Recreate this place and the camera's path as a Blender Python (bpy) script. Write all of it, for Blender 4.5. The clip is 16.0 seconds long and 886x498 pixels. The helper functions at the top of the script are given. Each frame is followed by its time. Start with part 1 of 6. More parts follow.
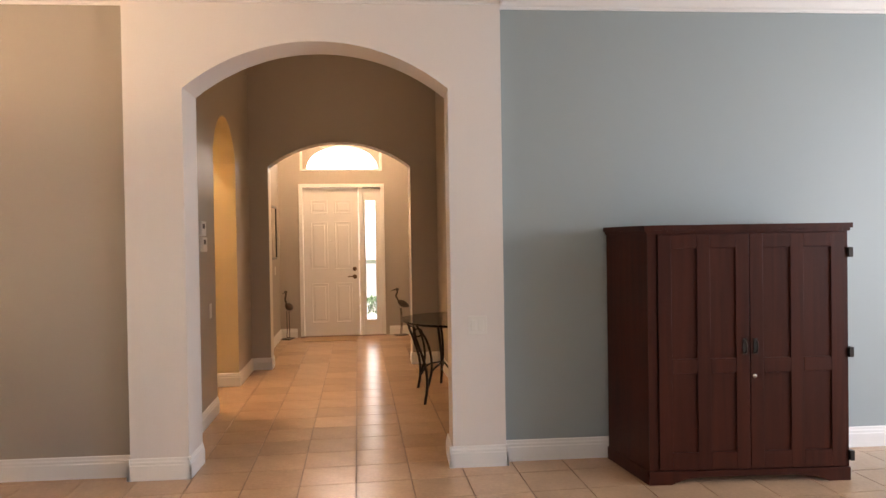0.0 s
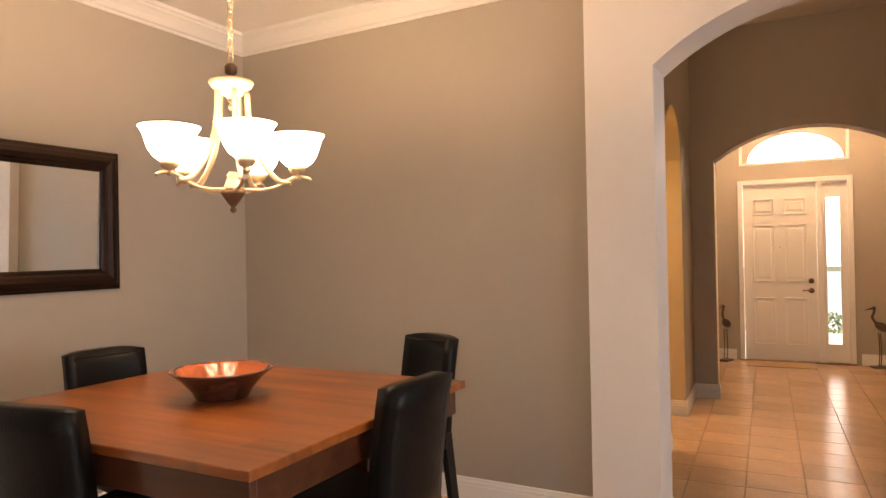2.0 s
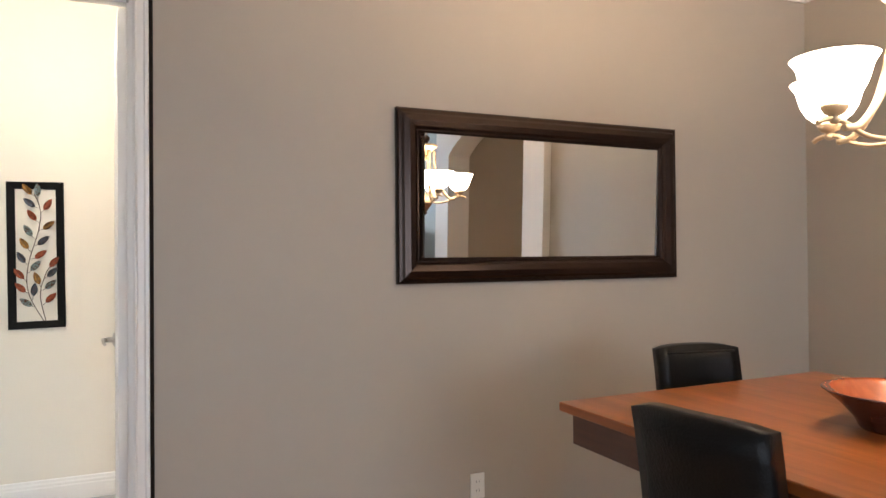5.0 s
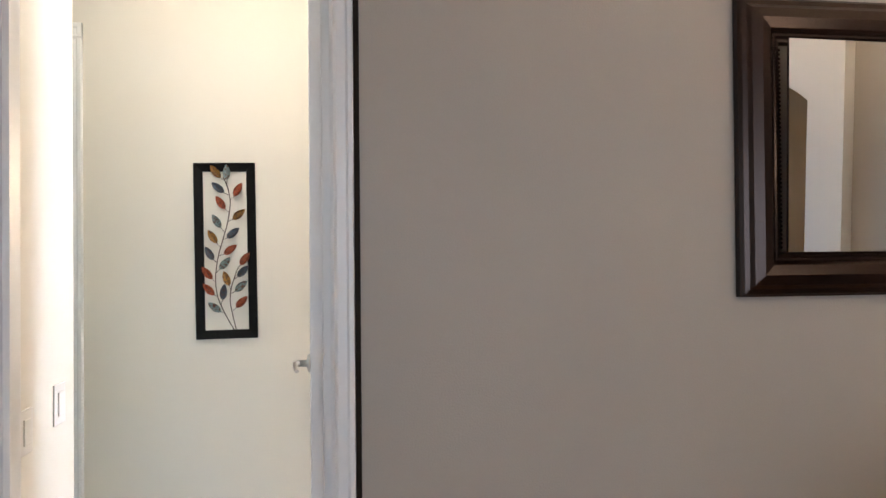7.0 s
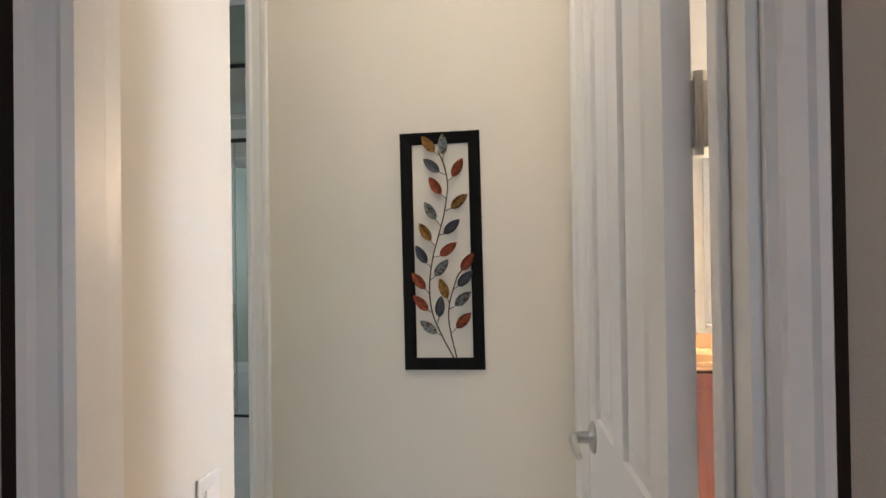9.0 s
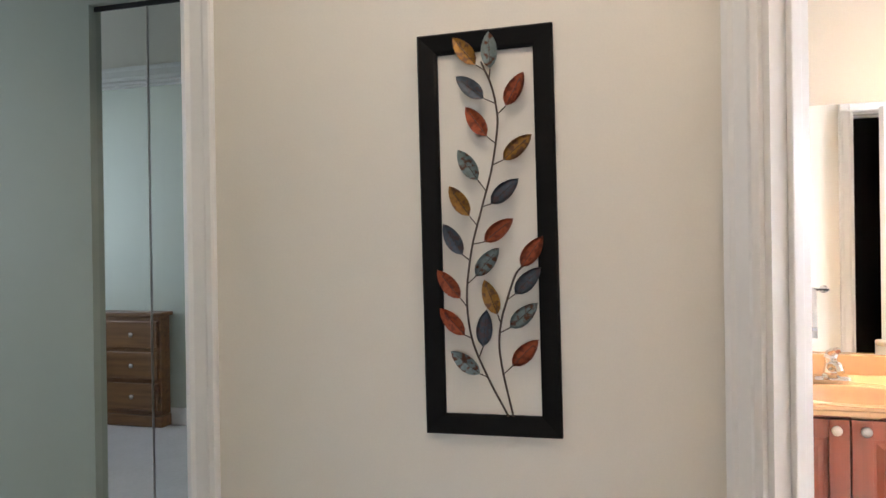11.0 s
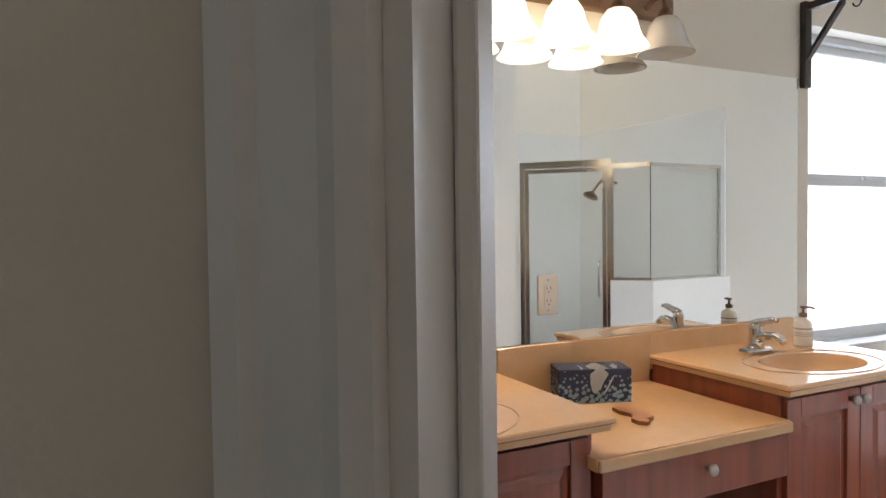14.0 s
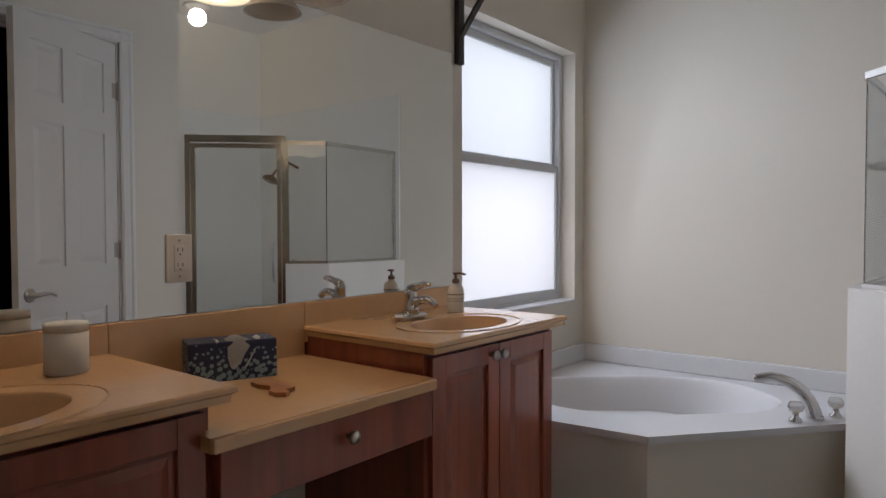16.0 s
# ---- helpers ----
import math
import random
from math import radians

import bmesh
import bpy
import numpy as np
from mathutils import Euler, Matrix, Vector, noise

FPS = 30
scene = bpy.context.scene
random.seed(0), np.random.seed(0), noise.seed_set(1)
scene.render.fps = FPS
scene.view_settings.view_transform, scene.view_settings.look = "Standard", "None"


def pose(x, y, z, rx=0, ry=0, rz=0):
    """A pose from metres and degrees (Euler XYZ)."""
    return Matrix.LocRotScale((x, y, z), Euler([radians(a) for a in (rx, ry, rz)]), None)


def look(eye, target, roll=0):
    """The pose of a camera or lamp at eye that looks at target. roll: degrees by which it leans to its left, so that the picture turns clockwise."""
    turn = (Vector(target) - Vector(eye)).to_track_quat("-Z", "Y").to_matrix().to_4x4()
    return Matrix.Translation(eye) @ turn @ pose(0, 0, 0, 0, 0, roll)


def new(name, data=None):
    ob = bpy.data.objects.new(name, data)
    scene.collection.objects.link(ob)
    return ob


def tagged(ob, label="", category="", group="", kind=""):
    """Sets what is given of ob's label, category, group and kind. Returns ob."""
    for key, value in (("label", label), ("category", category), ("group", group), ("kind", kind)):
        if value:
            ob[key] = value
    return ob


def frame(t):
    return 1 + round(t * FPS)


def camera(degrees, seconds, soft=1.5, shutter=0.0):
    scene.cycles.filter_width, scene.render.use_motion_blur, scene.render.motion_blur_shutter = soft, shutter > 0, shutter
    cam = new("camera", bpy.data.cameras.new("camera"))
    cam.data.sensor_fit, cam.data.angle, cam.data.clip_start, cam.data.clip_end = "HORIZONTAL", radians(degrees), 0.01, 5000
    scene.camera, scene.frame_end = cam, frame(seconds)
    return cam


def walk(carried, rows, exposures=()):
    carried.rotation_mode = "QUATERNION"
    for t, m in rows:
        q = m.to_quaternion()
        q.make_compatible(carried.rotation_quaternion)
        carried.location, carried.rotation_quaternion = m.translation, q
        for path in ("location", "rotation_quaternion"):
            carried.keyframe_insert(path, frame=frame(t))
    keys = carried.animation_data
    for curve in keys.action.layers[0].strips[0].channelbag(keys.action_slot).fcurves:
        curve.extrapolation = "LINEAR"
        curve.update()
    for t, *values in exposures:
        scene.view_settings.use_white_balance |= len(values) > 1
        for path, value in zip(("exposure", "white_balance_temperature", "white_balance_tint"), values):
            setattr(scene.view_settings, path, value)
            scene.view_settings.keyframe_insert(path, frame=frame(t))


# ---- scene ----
cam = camera(67.5, 16.0)
PATH = [
    (0, (4.004, -4.076, 1.378), (4.156, -2.082, 1.353), -0.9),
    (0.5, (3.811, -3.814, 1.388), (3.846, -1.815, 1.366), -1.1),
    (1, (3.622, -3.6, 1.389), (3.389, -1.613, 1.379), -1.2),
    (1.5, (3.5, -3.442, 1.4), (2.899, -1.535, 1.4), -1.2),
    (2, (3.436, -3.375, 1.408), (2.468, -1.625, 1.42), -1.1),
    (2.5, (3.354, -3.363, 1.399), (2.088, -1.814, 1.429), -0.9),
    (3, (3.317, -3.36, 1.383), (1.846, -2.005, 1.427), -0.8),
    (3.5, (3.272, -3.366, 1.374), (1.664, -2.179, 1.421), -0.8),
    (4, (3.16, -3.376, 1.366), (1.45, -2.34, 1.404), -0.5),
    (4.5, (2.93, -3.377, 1.371), (1.136, -2.493, 1.398), -0.3),
    (5, (2.701, -3.412, 1.363), (0.858, -2.636, 1.384), -0.5),
    (5.2, (2.578, -3.403, 1.352), (0.717, -2.67, 1.374), -0.4),
    (7.5, (1.352, -3.494, 1.358), (-0.646, -3.411, 1.376), -0.7),
    (8, (1.118, -3.58, 1.376), (-0.88, -3.67, 1.392), -0.8),
    (8.5, (0.885, -3.65, 1.365), (-1.1, -3.887, 1.381), -0.8),
    (9, (0.66, -3.719, 1.369), (-1.316, -4.023, 1.39), -0.8),
    (9.2, (0.579, -3.738, 1.363), (-1.391, -4.082, 1.383), -0.9),
    (11.5, (-0.506, -3.856, 1.358), (-2.44, -4.364, 1.351), -0.8),
    (12, (-0.722, -3.891, 1.353), (-2.704, -4.158, 1.331), -1.1),
    (12.5, (-0.95, -3.823, 1.345), (-2.949, -3.824, 1.277), -1.5),
    (12.8, (-1.055, -3.767, 1.347), (-3.048, -3.625, 1.274), -1.2),
    (13, (-1.107, -3.733, 1.33), (-3.096, -3.527, 1.269), -1.7),
    (13.5, (-1.223, -3.693, 1.324), (-3.162, -3.207, 1.259), -0.9),
    (14, (-1.305, -3.659, 1.309), (-3.106, -2.791, 1.244), -0.8),
    (14.5, (-1.358, -3.586, 1.282), (-2.976, -2.413, 1.218), -0.5),
    (15, (-1.383, -3.484, 1.265), (-2.862, -2.138, 1.201), -0.4),
    (15.5, (-1.394, -3.416, 1.222), (-2.759, -1.955, 1.158), -0.3),
    (16, (-1.389, -3.383, 1.165), (-2.647, -1.829, 1.107), -0.1),
]

EXPOSURES = [(0, 0.3, 7300, 20), (0.5, 0.3, 7600, 24), (1.0, 0.4, 7900, 26), (1.5, 0.35, 8200, 26), (2.5, 0.3, 8000, 20), (3.3, 0.3, 7000, 15), (4.0, 0.1, 6500, 13), (4.5, 0.35, 6350, 13), (5.2, 0.4, 6200, 13), (7.3, 0.0, 5900, 12), (8.0, -0.3, 6100, 13),
             (8.5, -0.45, 6100, 13), (9.2, -0.55, 6200, 15), (11.3, -0.4, 6100, 18), (12.0, -0.45, 6200, 22), (12.5, -0.55, 6200, 21), (13.0, -1.15, 6000, 16), (13.5, -1.7, 6000, 13), (14.0, -2.45, 6000, 12),
             (14.5, -4.1, 5350, 12), (15.0, -4.15, 5450, 12), (16.0, -3.85, 6150, 16)]
walk(cam, [(t, look(eye, target, roll)) for t, eye, target, roll in PATH], EXPOSURES)

# ---- world and large lights ----
world = bpy.data.worlds.new("sky")
scene.world = world
world.use_nodes = True
wn = world.node_tree.nodes
sky = wn.new("ShaderNodeTexSky")
sky.sky_type, sky.sun_disc = "NISHITA", False
sky.sun_elevation, sky.sun_rotation = radians(75), radians(180)
wn["Background"].inputs["Strength"].default_value = 0.15
world.node_tree.links.new(sky.outputs[0], wn["Background"].inputs["Color"])
sun = new("sun", bpy.data.lights.new("sun", "SUN"))
sun.data.energy, sun.data.angle, sun.data.color = 3.0, radians(0.5), (1, 0.95, 0.88)
sun.matrix_world = look((0, 0, 10), (0.05, 0.26, 9.0))


def area(name, eye, target, w, h, watts, color):
    """A daylight lamp in a window's opening; also the hall's added fill."""
    lamp = new(name, bpy.data.lights.new(name, "AREA"))
    lamp.data.shape, lamp.data.size, lamp.data.size_y = "RECTANGLE", w, h
    lamp.data.energy, lamp.data.color = watts, color
    lamp.matrix_world = look(eye, target)
    return lamp


def bulb(name, place, watts, color, radius=0.03):
    lamp = new(name, bpy.data.lights.new(name, "POINT"))
    lamp.data.energy, lamp.data.color, lamp.data.shadow_soft_size = watts, color, radius
    lamp.location = place
    return lamp


WARM = (1.0, 0.72, 0.45)
SOFT = (1.0, 0.86, 0.68)
DAY = (0.78, 0.88, 1.0)
area("east_window_light", (9.35, -2.6, 1.5), (5, -1.8, 1.3), 3.0, 2.2, 145, DAY)
area("south_window_light", (5.0, -8.35, 1.4), (5, -4, 1.3), 4.0, 2.2, 16, DAY)
sky_pane = area("bath_window_light", (-3.4, -0.7, 1.79), (-2.4, -0.74, 1.5), 0.95, 0.6, 340, (0.86, 0.93, 1.0))
low_pane = area("bath_window_low_light", (-3.4, -0.7, 1.12), (-2.4, -0.72, 1.02), 0.95, 0.6, 80, (0.97, 0.93, 0.95))
sky_pane.data.spread = low_pane.data.spread = radians(155)
area("foyer_transom_light", (3.22, 5.95, 2.6), (3.2, 4, 2.0), 1.0, 0.3, 10, (1, 0.95, 0.88))
# No window here: unseen fill lamp added to brighten the hall.
area("hall_bedroom_light", (-1.7, -8.3, 1.7), (-1.6, -5, 1.3), 1.5, 1.6, 40, DAY)


# ---- materials ----
def mat(name, color, rough=0.6, metal=0.0, vary=0.06, scale=3.0, grain=60.0, bump=0.05, spec=0.5, coat=0.0):
    """A node material with variation at two scales and fine relief."""
    m = bpy.data.materials.new(name)
    m.use_nodes = True
    n, l = m.node_tree.nodes, m.node_tree.links
    b = n["Principled BSDF"]
    tc = n.new("ShaderNodeTexCoord")
    big, small = n.new("ShaderNodeTexNoise"), n.new("ShaderNodeTexNoise")
    big.inputs["Scale"].default_value, small.inputs["Scale"].default_value = scale, grain
    big.inputs["Detail"].default_value, small.inputs["Detail"].default_value = 3, 4
    l.new(tc.outputs["Object"], big.inputs["Vector"])
    l.new(tc.outputs["Object"], small.inputs["Vector"])
    add = n.new("ShaderNodeMath")
    add.operation = "ADD"
    l.new(big.outputs["Fac"], add.inputs[0])
    l.new(small.outputs["Fac"], add.inputs[1])
    ramp = n.new("ShaderNodeMapRange")
    ramp.inputs["From Min"].default_value, ramp.inputs["From Max"].default_value = 0.6, 1.4
    ramp.inputs["To Min"].default_value, ramp.inputs["To Max"].default_value = 1 - vary, 1 + vary
    l.new(add.outputs[0], ramp.inputs["Value"])
    hsv = n.new("ShaderNodeHueSaturation")
    hsv.inputs["Color"].default_value = (*color, 1)
    l.new(ramp.outputs[0], hsv.inputs["Value"])
    l.new(hsv.outputs[0], b.inputs["Base Color"])
    b.inputs["Roughness"].default_value, b.inputs["Metallic"].default_value = rough, metal
    b.inputs["Specular IOR Level"].default_value = spec
    b.inputs["Coat Weight"].default_value = coat
    if bump:
        bp = n.new("ShaderNodeBump")
        bp.inputs["Strength"].default_value, bp.inputs["Distance"].default_value = bump, 0.01
        l.new(small.outputs["Fac"], bp.inputs["Height"])
        l.new(bp.outputs[0], b.inputs["Normal"])
    return m


def wood(name, light, dark, rough, axis=0, scale=1.0, plank=0.0, coat=0.2):
    """Stained wood: stretched grain along one axis, with planks of differing tone if asked."""
    m = mat(name, light, rough, vary=0.1, coat=coat, bump=0.03)
    n, l = m.node_tree.nodes, m.node_tree.links
    b = n["Principled BSDF"]
    tc = n.new("ShaderNodeTexCoord")
    mp = n.new("ShaderNodeMapping")
    s = [14.0 * scale] * 3
    s[axis] = 0.9 * scale
    mp.inputs["Scale"].default_value = s
    l.new(tc.outputs["Object"], mp.inputs["Vector"])
    g = n.new("ShaderNodeTexNoise")
    g.inputs["Scale"].default_value, g.inputs["Detail"].default_value, g.inputs["Distortion"].default_value = 1.6, 8, 0.6
    l.new(mp.outputs[0], g.inputs["Vector"])
    r = n.new("ShaderNodeValToRGB")
    r.color_ramp.elements[0].position, r.color_ramp.elements[1].position = 0.3, 0.72
    r.color_ramp.elements[0].color, r.color_ramp.elements[1].color = (*dark, 1), (*light, 1)
    l.new(g.outputs["Fac"], r.inputs["Fac"])
    l.new(r.outputs["Color"], b.inputs["Base Color"])
    if plank:
        br = n.new("ShaderNodeTexBrick")
        br.inputs["Scale"].default_value = 1.0
        br.inputs["Brick Width"].default_value, br.inputs["Row Height"].default_value = 0.5, plank
        br.inputs["Mortar Size"].default_value = 0.0
        br.inputs["Color1"].default_value, br.inputs["Color2"].default_value = (0.78, 0.78, 0.78, 1), (1.1, 1.1, 1.1, 1)
        l.new(tc.outputs["Object"], br.inputs["Vector"])
        mx = n.new("ShaderNodeMix")
        mx.data_type, mx.blend_type = "RGBA", "MULTIPLY"
        mx.inputs["Factor"].default_value = 1.0
        l.new(r.outputs["Color"], mx.inputs[6])
        l.new(br.outputs["Color"], mx.inputs[7])
        l.new(mx.outputs[2], b.inputs["Base Color"])
    return m


def glow(name, color, strength):
    m = bpy.data.materials.new(name)
    m.use_nodes = True
    b = m.node_tree.nodes["Principled BSDF"]
    b.inputs["Base Color"].default_value = (0.9, 0.86, 0.8, 1)
    b.inputs["Roughness"].default_value = 0.3
    b.inputs["Emission Color"].default_value = (*color, 1)
    b.inputs["Emission Strength"].default_value = strength
    return m


def glass(name, rough=0.0, color=(1, 1, 1)):
    m = bpy.data.materials.new(name)
    m.use_nodes = True
    b = m.node_tree.nodes["Principled BSDF"]
    b.inputs["Base Color"].default_value = (*color, 1)
    b.inputs["Transmission Weight"].default_value = 1.0
    b.inputs["Roughness"].default_value, b.inputs["IOR"].default_value = rough, 1.45
    return m


PAINT = mat("taupe_wall_paint", (0.40, 0.355, 0.30), 0.5, vary=0.03, scale=1.2, grain=220, bump=0.12)
BLUE = mat("blue_grey_wall_paint", (0.32, 0.375, 0.385), 0.5, vary=0.03, scale=1.2, grain=220, bump=0.12)
CREAM = mat("cream_wall_paint", (0.74, 0.70, 0.62), 0.6, vary=0.025, scale=1.2, grain=220, bump=0.035)
YELLOW = mat("straw_wall_paint", (0.62, 0.52, 0.33), 0.6, vary=0.03, grain=220, bump=0.1)
SAGE = mat("sage_wall_paint", (0.50, 0.55, 0.47), 0.6, vary=0.03, grain=220, bump=0.1)
COLUMN = mat("white_column_paint", (0.76, 0.72, 0.69), 0.55, vary=0.02, scale=1.5, grain=200, bump=0.12)
WHITE = mat("white_trim_paint", (0.80, 0.79, 0.77), 0.35, vary=0.02, grain=90, bump=0.02)
CEIL = mat("white_ceiling_paint", (0.82, 0.80, 0.76), 0.8, vary=0.03, scale=2, grain=160, bump=0.3)
DOORWHITE = mat("white_door_paint", (0.80, 0.79, 0.78), 0.4, vary=0.02, grain=120, bump=0.04)
TILE = mat("beige_floor_tile", (0.58, 0.385, 0.245), 0.2, vary=0.12, scale=6, grain=50, bump=0.03)
GROUT = mat("brown_grout", (0.29, 0.19, 0.125), 0.85, vary=0.15, grain=200, bump=0.2)
PALETILE = mat("pale_floor_tile", (0.66, 0.66, 0.66), 0.25, vary=0.06, scale=5, grain=40, bump=0.02)
CHERRY = wood("dark_cherry_wood", (0.062, 0.0145, 0.0075), (0.036, 0.0085, 0.005), 0.42, axis=2, coat=0.0)
CHERRY.node_tree.nodes["Principled BSDF"].inputs["Specular IOR Level"].default_value = 0.18
VANITY = wood("red_cherry_cabinet_wood", (0.25, 0.062, 0.028), (0.15, 0.036, 0.017), 0.3, axis=2)
TABLEWOOD = wood("honey_cherry_table_wood", (0.40, 0.125, 0.03), (0.23, 0.065, 0.016), 0.3, axis=0, plank=0.09, coat=0.2)
TABLEEDGE = wood("dark_table_edge_wood", (0.12, 0.036, 0.013), (0.06, 0.018, 0.008), 0.35, axis=0)
BOWLWOOD = wood("red_turned_bowl_wood", (0.52, 0.12, 0.03), (0.34, 0.07, 0.02), 0.16, axis=0, coat=0.7)
BOWLDARK = wood("dark_turned_bowl_wood", (0.12, 0.04, 0.025), (0.05, 0.018, 0.012), 0.22, axis=0, coat=0.6)
LEATHER = mat("black_leather", (0.005, 0.0047, 0.0047), 0.36, vary=0.2, scale=8, grain=160, bump=0.18, spec=0.2)
BLACKWOOD = mat("black_lacquered_wood", (0.012, 0.010, 0.009), 0.3, vary=0.2)
BRONZE = mat("bronze_frame_lacquer", (0.028, 0.0135, 0.008), 0.25, metal=0.6, vary=0.2, scale=10, grain=90, bump=0.04)
MIRROR = mat("mirror_silver", (0.86, 0.88, 0.87), 0.0, metal=1.0, vary=0.0, bump=0)
CHROME = mat("polished_chrome", (0.72, 0.72, 0.72), 0.1, metal=1.0, vary=0.02, bump=0)
NICKEL = mat("brushed_nickel", (0.55, 0.53, 0.5), 0.28, metal=1.0, vary=0.05, bump=0.02)
PEWTER = mat("antique_gold_metal", (0.52, 0.40, 0.26), 0.45, metal=0.5, vary=0.15, scale=14, grain=80)
FINIAL = mat("dark_bronze_finial", (0.16, 0.09, 0.05), 0.4, metal=0.5, vary=0.15)
IRON = mat("black_wrought_iron", (0.022, 0.016, 0.012), 0.45, metal=0.4, vary=0.2, scale=12, grain=120, bump=0.12)
SHADE = glow("lit_alabaster_glass", (1.0, 0.82, 0.6), 14.0)
BATHSHADE = glow("lit_frosted_bell_glass", (1.0, 0.76, 0.48), 16.0)
CEILSHADE = glow("lit_ceiling_glass", (1.0, 0.85, 0.65), 3.0)
OPAL = mat("unlit_frosted_glass", (0.72, 0.70, 0.66), 0.25, vary=0.03, bump=0, coat=0.3)
CLEAR = glass("clear_glass")
SMOKE = glass("smoked_glass", 0.02, (0.55, 0.62, 0.62))
PLASTIC = mat("white_plastic", (0.78, 0.76, 0.72), 0.35, vary=0.02, bump=0)
DARK = mat("dark_slot", (0.02, 0.02, 0.02), 0.6, vary=0.1, bump=0)
# Edge strips' umber; also puts the closet's shade into its wall colour.
DARKUMBER = mat("dark_umber_strip_closet_shade", (0.016, 0.010, 0.006), 0.7, vary=0.15, spec=0.15)
MARBLE = mat("tan_cultured_marble", (0.62, 0.39, 0.20), 0.16, vary=0.05, scale=5, grain=30, bump=0.0, coat=0.4)
ACRYLIC = mat("white_tub_acrylic", (0.76, 0.77, 0.79), 0.15, vary=0.02, bump=0)
WALLTILE = mat("white_shower_wall", (0.74, 0.73, 0.69), 0.25, vary=0.03, bump=0)


def frosted():
    """Obscure glass that scatters the daylight behind it."""
    m = bpy.data.materials.new("frosted_window_glass")
    m.use_nodes = True
    n, l = m.node_tree.nodes, m.node_tree.links
    tr, gl, mx = n.new("ShaderNodeBsdfTranslucent"), n.new("ShaderNodeBsdfGlossy"), n.new("ShaderNodeMixShader")
    tr.inputs["Color"].default_value = (0.97, 0.97, 0.98, 1)
    gl.inputs["Roughness"].default_value = 0.35
    mx.inputs["Fac"].default_value = 0.06
    l.new(tr.outputs[0], mx.inputs[1])
    l.new(gl.outputs[0], mx.inputs[2])
    l.new(mx.outputs[0], n["Material Output"].inputs["Surface"])
    return m


FROST = frosted()


# ---- mesh helpers ----
def link(name, bm, material, parent=None, label=""):
    me = bpy.data.meshes.new(name)
    bmesh.ops.recalc_face_normals(bm, faces=bm.faces)
    bm.to_mesh(me)
    bm.free()
    me.materials.append(material)
    ob = new(name, me)
    if parent:
        ob.parent = parent
    if label:
        ob["label"] = label
    return ob


def part(name, bm, material, parent, label=""):
    return link(name, bm, material, parent, label)


def thing(name, label, category, place=(0, 0, 0), turn=0.0, group=""):
    e = new(name)
    e.empty_display_size = 0.05
    e.matrix_world = pose(*place, 0, 0, turn)
    return tagged(e, label, category, group)


def setting(name, bm, material, label, category, m=None):
    ob = tagged(link(name, bm, material), label, category, kind="structure")
    if m is not None:
        ob.matrix_world = m
    return ob


def box(bm, x0, x1, y0, y1, z0, z1, bevel=0.0, m=None):
    r = bmesh.ops.create_cube(bm, size=1.0)
    vs = r["verts"]
    for v in vs:
        v.co = Vector((x0 + (v.co.x + 0.5) * (x1 - x0), y0 + (v.co.y + 0.5) * (y1 - y0), z0 + (v.co.z + 0.5) * (z1 - z0)))
    if bevel:
        es = list({e for v in vs for e in v.link_edges})
        out = bmesh.ops.bevel(bm, geom=es, offset=bevel, segments=2, profile=0.5, affect="EDGES")
        vs = list({v for f in out["faces"] for v in f.verts} | {v for v in vs if v.is_valid})
    if m is not None:
        for v in vs:
            v.co = m @ v.co
    return bm


def boxes(*specs, bevel=0.0):
    bm = bmesh.new()
    for s in specs:
        box(bm, *s, bevel=bevel)
    return bm


def prism(bm, outline, m0, m1):
    """Joins an outline of (a, b) pairs, placed by two functions, into a closed solid."""
    a = [bm.verts.new(m0(p)) for p in outline]
    b = [bm.verts.new(m1(p)) for p in outline]
    n = len(outline)
    bm.faces.new(a)
    bm.faces.new(b)
    for i in range(n):
        bm.faces.new((a[i], a[(i + 1) % n], b[(i + 1) % n], b[i]))
    return bm


def slab(outline, z0, z1, bm=None):
    bm = bm or bmesh.new()
    return prism(bm, outline, lambda p: Vector((p[0], p[1], z0)), lambda p: Vector((p[0], p[1], z1)))


def run(bm, profile, p0, p1, out, z=0.0):
    """Sweeps a moulding profile of (outwards, up) along a straight line on a wall."""
    o = Vector((*out, 0)).normalized()
    place = lambda e: (lambda p: Vector((e[0], e[1], z)) + o * p[0] + Vector((0, 0, p[1])))
    return prism(bm, profile, place(p0), place(p1))


def lathe(bm, profile, steps=24, centre=(0, 0, 0), m=None, caps=(0, -1)):
    """Turns (radius, height) pairs round the z axis."""
    rings = []
    c = Vector(centre)
    for r, z in profile:
        ring = []
        for i in range(steps):
            a = 2 * math.pi * i / steps
            v = c + Vector((max(r, 1e-4) * math.cos(a), max(r, 1e-4) * math.sin(a), z))
            ring.append(bm.verts.new(m @ v if m is not None else v))
        rings.append(ring)
    for a, b in zip(rings, rings[1:]):
        for i in range(steps):
            f = bm.faces.new((a[i], a[(i + 1) % steps], b[(i + 1) % steps], b[i]))
            f.smooth = True
    for k in caps:
        bm.faces.new(rings[k])
    return bm


